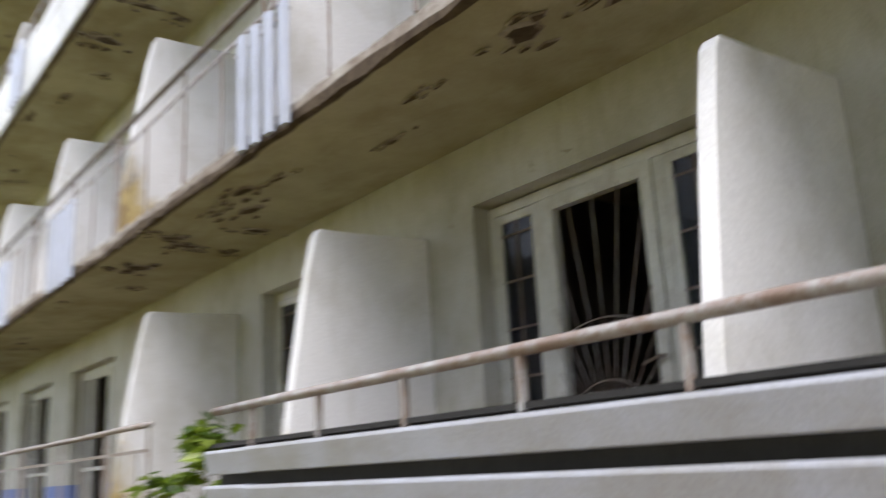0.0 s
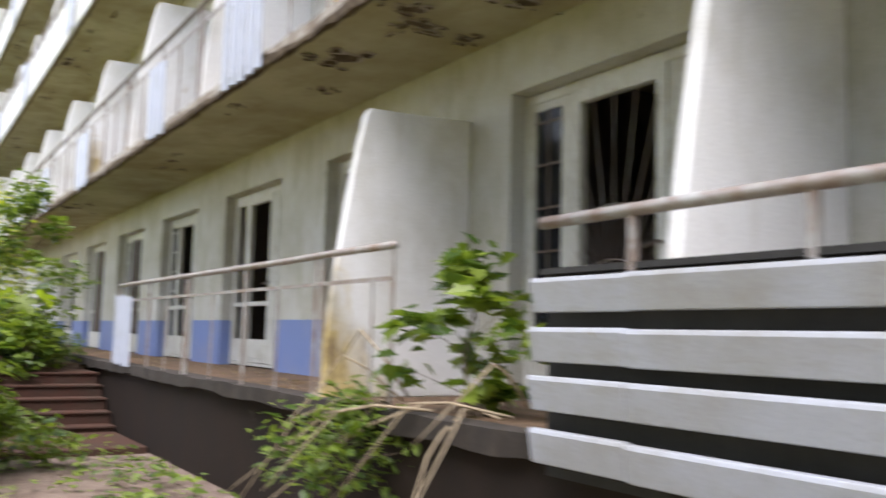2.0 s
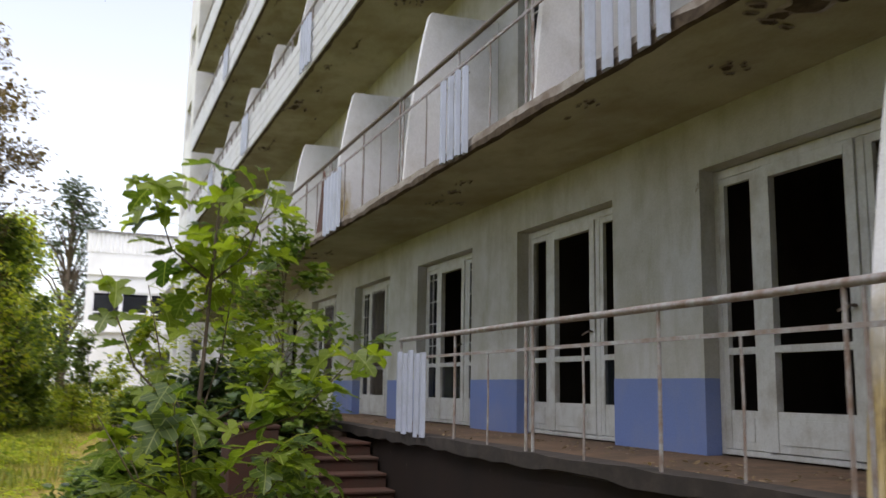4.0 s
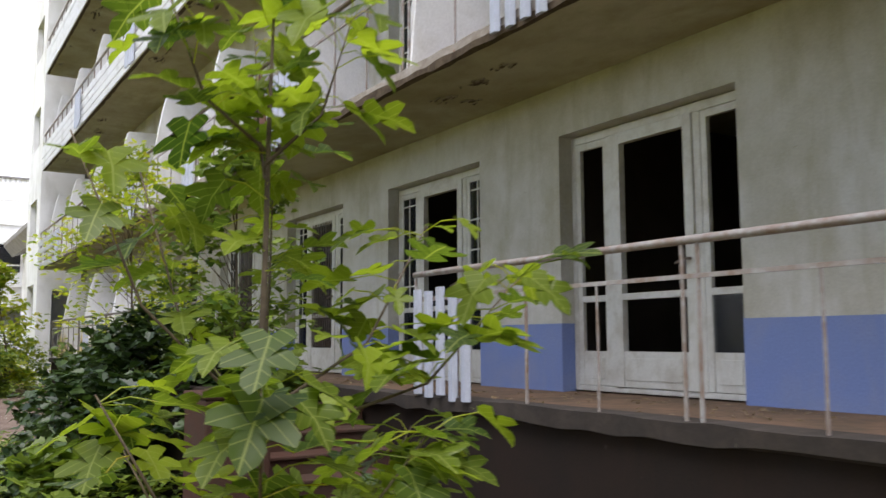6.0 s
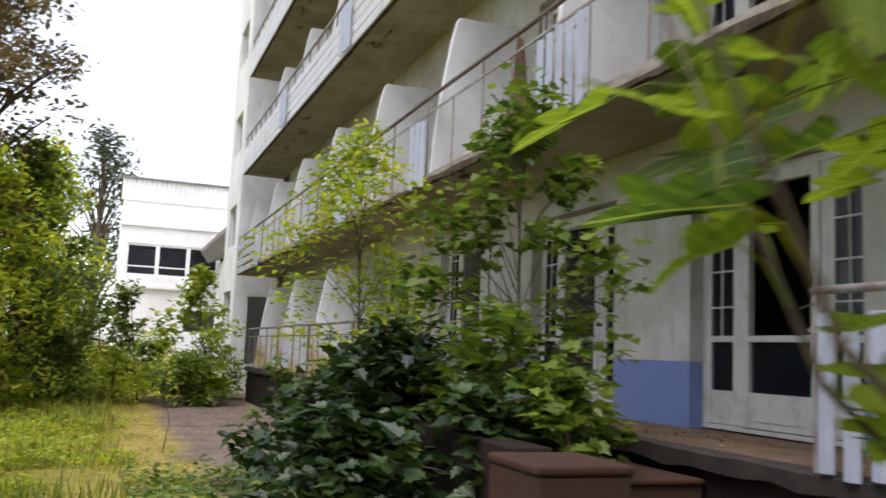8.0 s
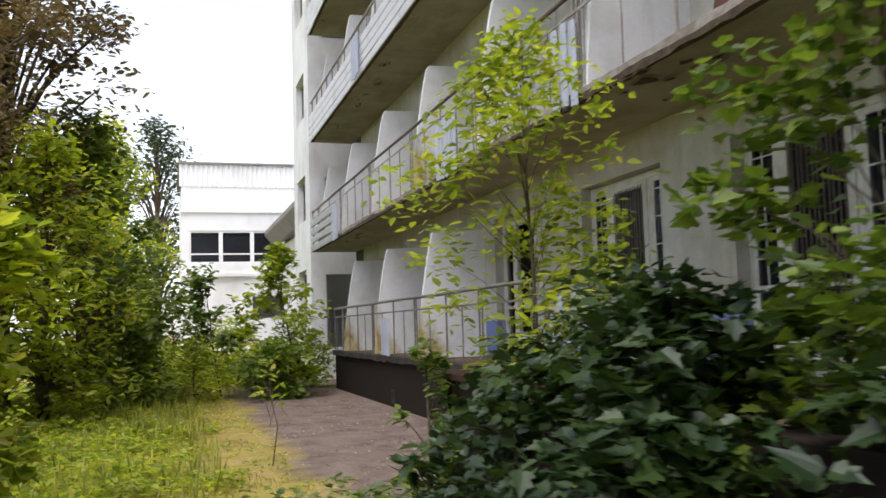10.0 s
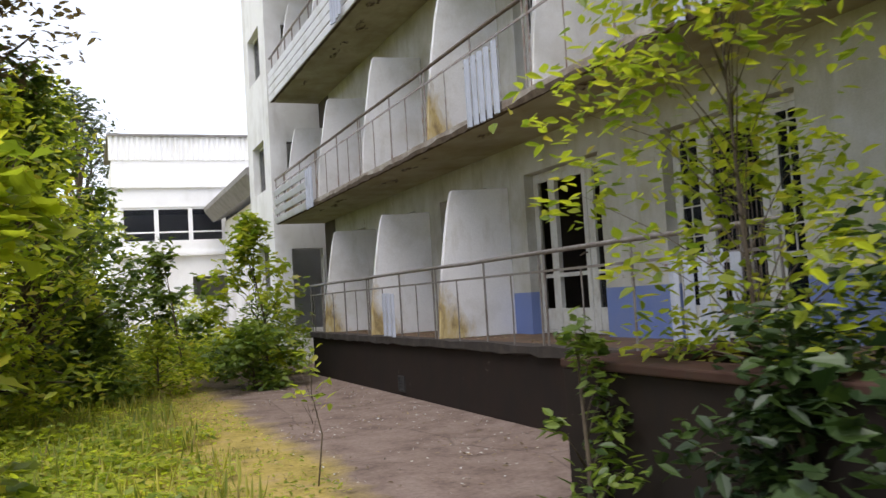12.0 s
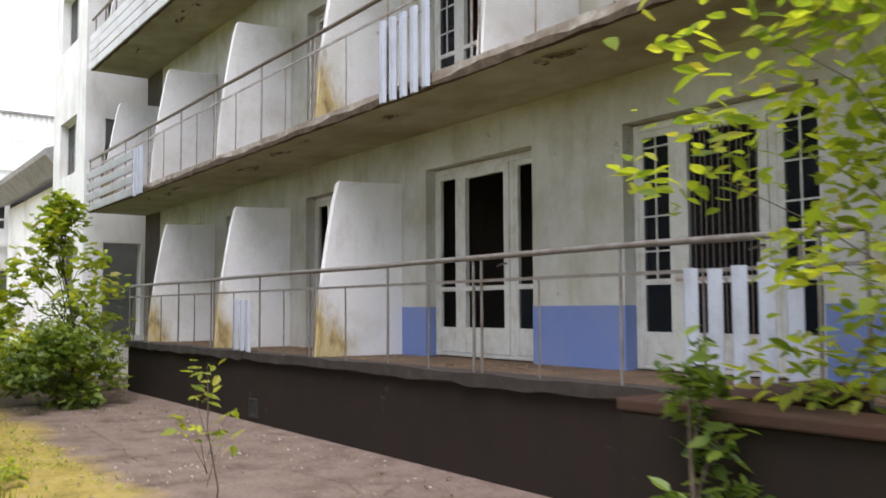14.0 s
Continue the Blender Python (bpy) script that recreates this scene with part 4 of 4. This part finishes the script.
# trees on the raised bed
crown_tree("young_tree", "slender young tree with bright leaves on the raised bed", (-1.12, 10.9, 0.72), 2.9, 1.0, 3200, 0.105, "oval", L_BRIGHT, 5, 0.016, 0.06, 44, (0.0, 0.2))
crown_tree("young_tree", "leafy sapling growing through the landing", (-0.95, 7.7, 0.72), 2.5, 0.80, 1700, 0.11, "maple", L_MID, 6, 0.018, 0.1, 34, (0.1, 0.1))
crown_tree("shrub", "dark climbing shrub over the low wall", (-1.75, 9.2, 0.0), 1.15, 0.95, 1500, 0.12, "maple", L_DARK, 7, 0.03, 0.1, 26)
crown_tree("shrub", "dense dark ivy over the low wall", (-1.55, 10.2, 0.0), 1.2, 0.55, 1300, 0.11, "oval", L_DARK, 8, 0.03, 0.1, 24)
crown_tree("shrub", "bramble bush beside the stairs pedestal", (-2.2, 7.6, 0.0), 0.95, 0.9, 1500, 0.11, "maple", L_DARK, 9, 0.03, 0.1, 24)
crown_tree("shrub", "creeper hanging at the corner of the low wall", (-1.75, 11.7, 0.0), 1.3, 0.35, 420, 0.10, "oval", L_MID, 10, 0.02, 0.1, 14)
crown_tree("shrub", "leafy shrub beside the stairs", (-2.75, 5.4, 0.0), 0.65, 0.5, 800, 0.12, "maple", L_MID, 11, 0.03, 0.1, 22)
crown_tree("shrub", "low undergrowth beside the walk", (-1.6, 3.4, 0.0), 0.6, 0.7, 700, 0.11, "maple", L_MID, 12, 0.02, 0.1, 16)
crown_tree("shrub", "dense bramble climbing over the low wall", (-1.62, 8.2, 0.25), 1.25, 0.75, 1700, 0.12, "maple", L_DARK, 61, 0.02, 0.1, 28)
crown_tree("shrub", "dark ivy tangled on the raised bed", (-0.9, 10.0, 0.75), 0.85, 0.9, 1600, 0.11, "oval", L_DARK, 62, 0.02, 0.1, 28)
crown_tree("shrub", "leafy weeds over the stairs and landing", (-0.7, 8.3, 0.75), 0.7, 0.7, 900, 0.11, "maple", L_MID, 63, 0.02, 0.1, 22)
crown_tree("shrub", "bright bramble spilling over the low wall", (-1.75, 8.1, 0.0), 0.95, 0.6, 800, 0.12, "maple", L_MID, 68, 0.02, 0.1, 24)
crown_tree("shrub", "broad-leaved creeper over the stairs", (-0.9, 7.1, 0.6), 0.8, 0.5, 520, 0.12, "maple", L_MID, 69, 0.02, 0.1, 20)
crown_tree("shrub", "dark creeper trailing along the low wall", (-1.4, 7.2, 0.55), 0.6, 0.6, 700, 0.14, "maple", L_DARK, 70, 0.02, 0.1, 20)
# growth at the terrace gap by the fin
crown_tree("shrub", "broad-leaved weed against the plaster fin", (0.35, -1.35, DECK), 0.9, 0.45, 330, 0.14, "maple", L_MID, 13, 0.012, 0.1, 12)
crown_tree("shrub", "creeper over the terrace edge", (-0.25, -0.9, 0.45), 0.5, 0.65, 700, 0.09, "oval", L_MID, 14, 0.012, 0.1, 16)
rv = random.Random(5)
vine = thing("dry_vine", "bare tangled vine stems over the terrace edge", "vine", at=(-0.1, -1.4, DECK))
for i in range(14):
    a = Vector((rv.uniform(-0.05, 0.35), rv.uniform(-0.7, 0.7), rv.uniform(0.0, 0.1)))
    c = a + Vector((rv.uniform(-0.7, -0.15), rv.uniform(-0.5, 0.9), rv.uniform(-0.75, 0.25)))
    m = a.lerp(c, 0.5) + Vector((rv.uniform(-0.1, 0.1), rv.uniform(-0.1, 0.1), rv.uniform(0.08, 0.3)))
    part("stem", Geo().tube([a, a.lerp(m, 0.6) + Vector((0, 0, 0.03)), m, m.lerp(c, 0.6), c], [0.009, 0.008, 0.007, 0.005, 0.003], 6), M_VINE, vine, smooth=True)

# small tree before the tower, with drooping broad leaves
crown_tree("young_tree", "small broad-leaved tree before the white tower", (-1.2, 24.3, 0.0), 3.2, 1.0, 1300, 0.17, "maple", L_BRIGHT, 15, 0.028, 0.1, 24, (-0.25, 0))
crown_tree("young_tree", "thin arching tree with drooping leaves", (-2.6, 24.8, 0.0), 2.7, 0.9, 700, 0.18, "maple", L_MID, 16, 0.022, 0.3, 16, (-0.4, 0))
crown_tree("shrub", "bushy growth at the terrace end", (-0.9, 26.3, 0.0), 1.5, 1.2, 1500, 0.13, "oval", L_MID, 17, 0.03, 0.1, 24)
crown_tree("shrub", "bright bush before the far building", (-2.2, 29.5, 0.0), 1.6, 1.6, 1800, 0.15, "oval", L_BRIGHT, 18, 0.03, 0.1, 26)
crown_tree("shrub", "grey-green bush before the far building", (-3.6, 30.5, 0.0), 2.2, 1.3, 1400, 0.15, "oval", L_MID, 19, 0.04, 0.1, 26)
crown_tree("sapling", "thin sapling growing in the cracked path", (-2.7, 14.3, 0.0), 1.15, 0.24, 60, 0.09, "oval", L_BRIGHT, 20, 0.008, 0.55, 8)
crown_tree("sapling", "yellow-green weed sapling in the grass", (-5.0, 13.8, 0.0), 1.0, 0.28, 90, 0.1, "oval", L_BRIGHT, 22, 0.008, 0.2, 9)

crown_tree("young_tree", "young maple with broad bright leaves beside the walk", (-5.15, 11.5, 0.1), 2.75, 0.75, 1000, 0.17, "maple", L_BRIGHT, 23, 0.025, 0.12, 22)

# hedge of trees along the other side of the walk
hedge = [(-7.0, 17.4, 3.6, 1.35), (-5.5, 19.6, 4.3, 1.5), (-5.2, 22.6, 5.2, 1.6), (-5.2, 26.0, 6.0, 1.7), (-5.4, 30.0, 6.6, 1.8), (-5.9, 35.0, 6.6, 2.0), (-8.2, 19.0, 5.0, 2.0), (-8.0, 24.0, 6.0, 2.2), (-5.4, 41.0, 4.2, 1.5)]
for i, (x, y, h, s) in enumerate(hedge):
    crown_tree("tree", "leafy tree overgrown with climbing vines", (x, y, 0.2), h, s, 5200, 0.16, "oval" if i % 2 else "maple", L_BRIGHT if i % 4 != 2 else L_MID, 30 + i, 0.10, 0.02, 60)
crown_tree("tree", "tall tree with dry brown twigs", (-6.6, 22.5, 0.2), 10.5, 2.3, 11000, 0.18, "oval", L_BROWN, 41, 0.2, 0.3, 60)
crown_tree("tree", "tall tree with dry brown twigs", (-7.0, 18.5, 0.2), 8.5, 1.9, 6000, 0.12, "oval", L_BROWN, 42, 0.16, 0.4, 44)
crown_tree("conifer", "tall grey-green conifer far behind", (-4.6, 82.0, 0.0), 19.0, 4.6, 4200, 0.5, "oval", L_GREY, 43, 0.4, 0.2, 60)
# tall wood opposite the balconies, unseen and added to keep the facade in shade
for i, (x, y, h, s) in enumerate([(-7.8, 3.0, 6.5, 2.0), (-8.4, -1.5, 8.5, 2.8), (-7.8, -6.0, 7.5, 2.6), (-8.2, -10.5, 8.5, 2.8), (-7.0, -15.0, 9.0, 3.0), (-2.5, -17.0, 9.0, 3.0), (-12.5, -6.0, 13.0, 4.0), (-11.0, 23.0, 12.0, 3.6)]):
    crown_tree("tree", "tall shady tree of the unseen wood opposite the balconies", (x, y, 0.3), h, s, 3600, 0.30, "maple", L_MID if i % 2 else L_DARK, 70 + i, 0.2, 0.08, 60)

# a bare drooping branch that hangs over the walk
rb = random.Random(8)
twigs = thing("bare_branch", "bare drooping branch reaching over the walk", "branch", at=(-7.8, 3.0, 5.0))
spine = [Vector((0, 0, 0)), Vector((1.5, -0.1, 0.35)), Vector((3.0, -0.3, 0.1)), Vector((4.1, -0.5, -0.35)), Vector((4.9, -0.6, -0.6))]
part("limb", Geo().tube(spine, [0.05, 0.035, 0.02, 0.012, 0.004], 7), M_BARK, twigs, smooth=True)
for i in range(26):
    j = rb.choice((1, 2, 2, 3, 3))
    a = spine[j].lerp(spine[j + 1] if j < 4 else spine[j], rb.random())
    c = a + Vector((rb.uniform(-0.15, 0.5), rb.uniform(-0.5, 0.5), rb.uniform(-1.2, -0.2)))
    part("twig", Geo().tube([a, a.lerp(c, 0.4) + Vector((0.1, 0, 0.1)), c], [0.006, 0.004, 0.0015], 5), M_BARK, twigs)

crown_tree("shrub", "dense weeds and brambles at the end of the path", (-1.6, 23.4, 0.0), 1.1, 1.0, 1600, 0.13, "maple", L_MID, 64, 0.02, 0.05, 26)
crown_tree("shrub", "dense bright weeds at the end of the path", (-3.2, 23.9, 0.0), 1.2, 1.0, 1600, 0.13, "oval", L_BRIGHT, 65, 0.02, 0.05, 26)
crown_tree("shrub", "dark leafy bush under the hedge", (-4.4, 22.5, 0.0), 1.5, 0.9, 1600, 0.13, "maple", L_MID, 66, 0.02, 0.05, 26)
patch("weeds", "tall weeds before the tower and the far building", "weeds", -5.0, 0.0, 25.5, 40.0, 9000, 0.16, "oval", L_BRIGHT, 67, (0.05, 1.1))
# ground cover
patch("weeds", "bright low weeds on the open ground", "weeds", -6.6, -3.0, 8.5, 19.0, 9000, 0.075, "maple", L_BRIGHT, 55, (0.02, 0.22), lambda x, y: x < -3.55 + 1.5 * noise.noise((y * 0.7, x * 0.6, 5.1)))
patch("grass", "tall pale grass stems in the weeds", "grass", -6.5, -3.2, 9.0, 26.0, 2500, 0.22, "blade", L_GRASS, 56, (0.0, 0.05))
patch("weeds", "low leafy weeds beside the path", "weeds", -7.5, -2.5, 5.0, 30.0, 12000, 0.10, "maple", L_BRIGHT, 51, (0.01, 0.28), lambda x, y: x < -3.75 + 1.7 * noise.noise((y * 0.45, x * 0.4, 7.3)))
patch("weeds", "dark leafy weeds", "weeds", -6.5, -2.5, 8.0, 22.0, 8000, 0.08, "oval", L_BRIGHT, 52, (0.01, 0.2), lambda x, y: x < -3.6 + 1.9 * noise.noise((y * 0.5, x * 0.4, 3.1)))
patch("grass", "dry yellow-green grass and moss", "grass", -5.2, -2.2, 10.0, 30.0, 12000, 0.05, "blade", L_GRASS, 53, (-0.01, 0.015), lambda x, y: x < -2.9 + 1.6 * noise.noise((y * 0.6, x * 0.5, 1.7)))
patch("weeds", "undergrowth below the plinth", "weeds", -3.0, -0.2, -4.5, 4.0, 1800, 0.09, "maple", L_MID, 54, (0.01, 0.25))
patch("weeds", "undergrowth before the low wall", "weeds", -3.2, -1.5, 6.8, 12.0, 2600, 0.09, "maple", L_MID, 55, (0.01, 0.35))
patch("litter", "dry leaves and rubble scattered on the path", "litter", -3.0, -0.05, 10.0, 26.0, 700, 0.05, "oval", L_BROWN, 56, (0.0, 0.02))
patch("litter", "dry leaves on the terrace floor", "litter", 0.15, 1.1, -0.5, 25.0, 900, 0.05, "oval", L_BROWN, 57, (DECK, DECK + 0.02))
patch("weeds", "sparse bright weeds on the mossy ground", "weeds", -4.4, -2.5, 9.5, 23.0, 3000, 0.055, "oval", L_BRIGHT, 58, (0.01, 0.10))
patch("rubble", "small pale rubble and plaster crumbs", "rubble", -2.6, 1.1, 12.5, 25.0, 500, 0.035, "oval", M_WALL, 59, (0.005, 0.02), lambda x, y: x < -0.1)
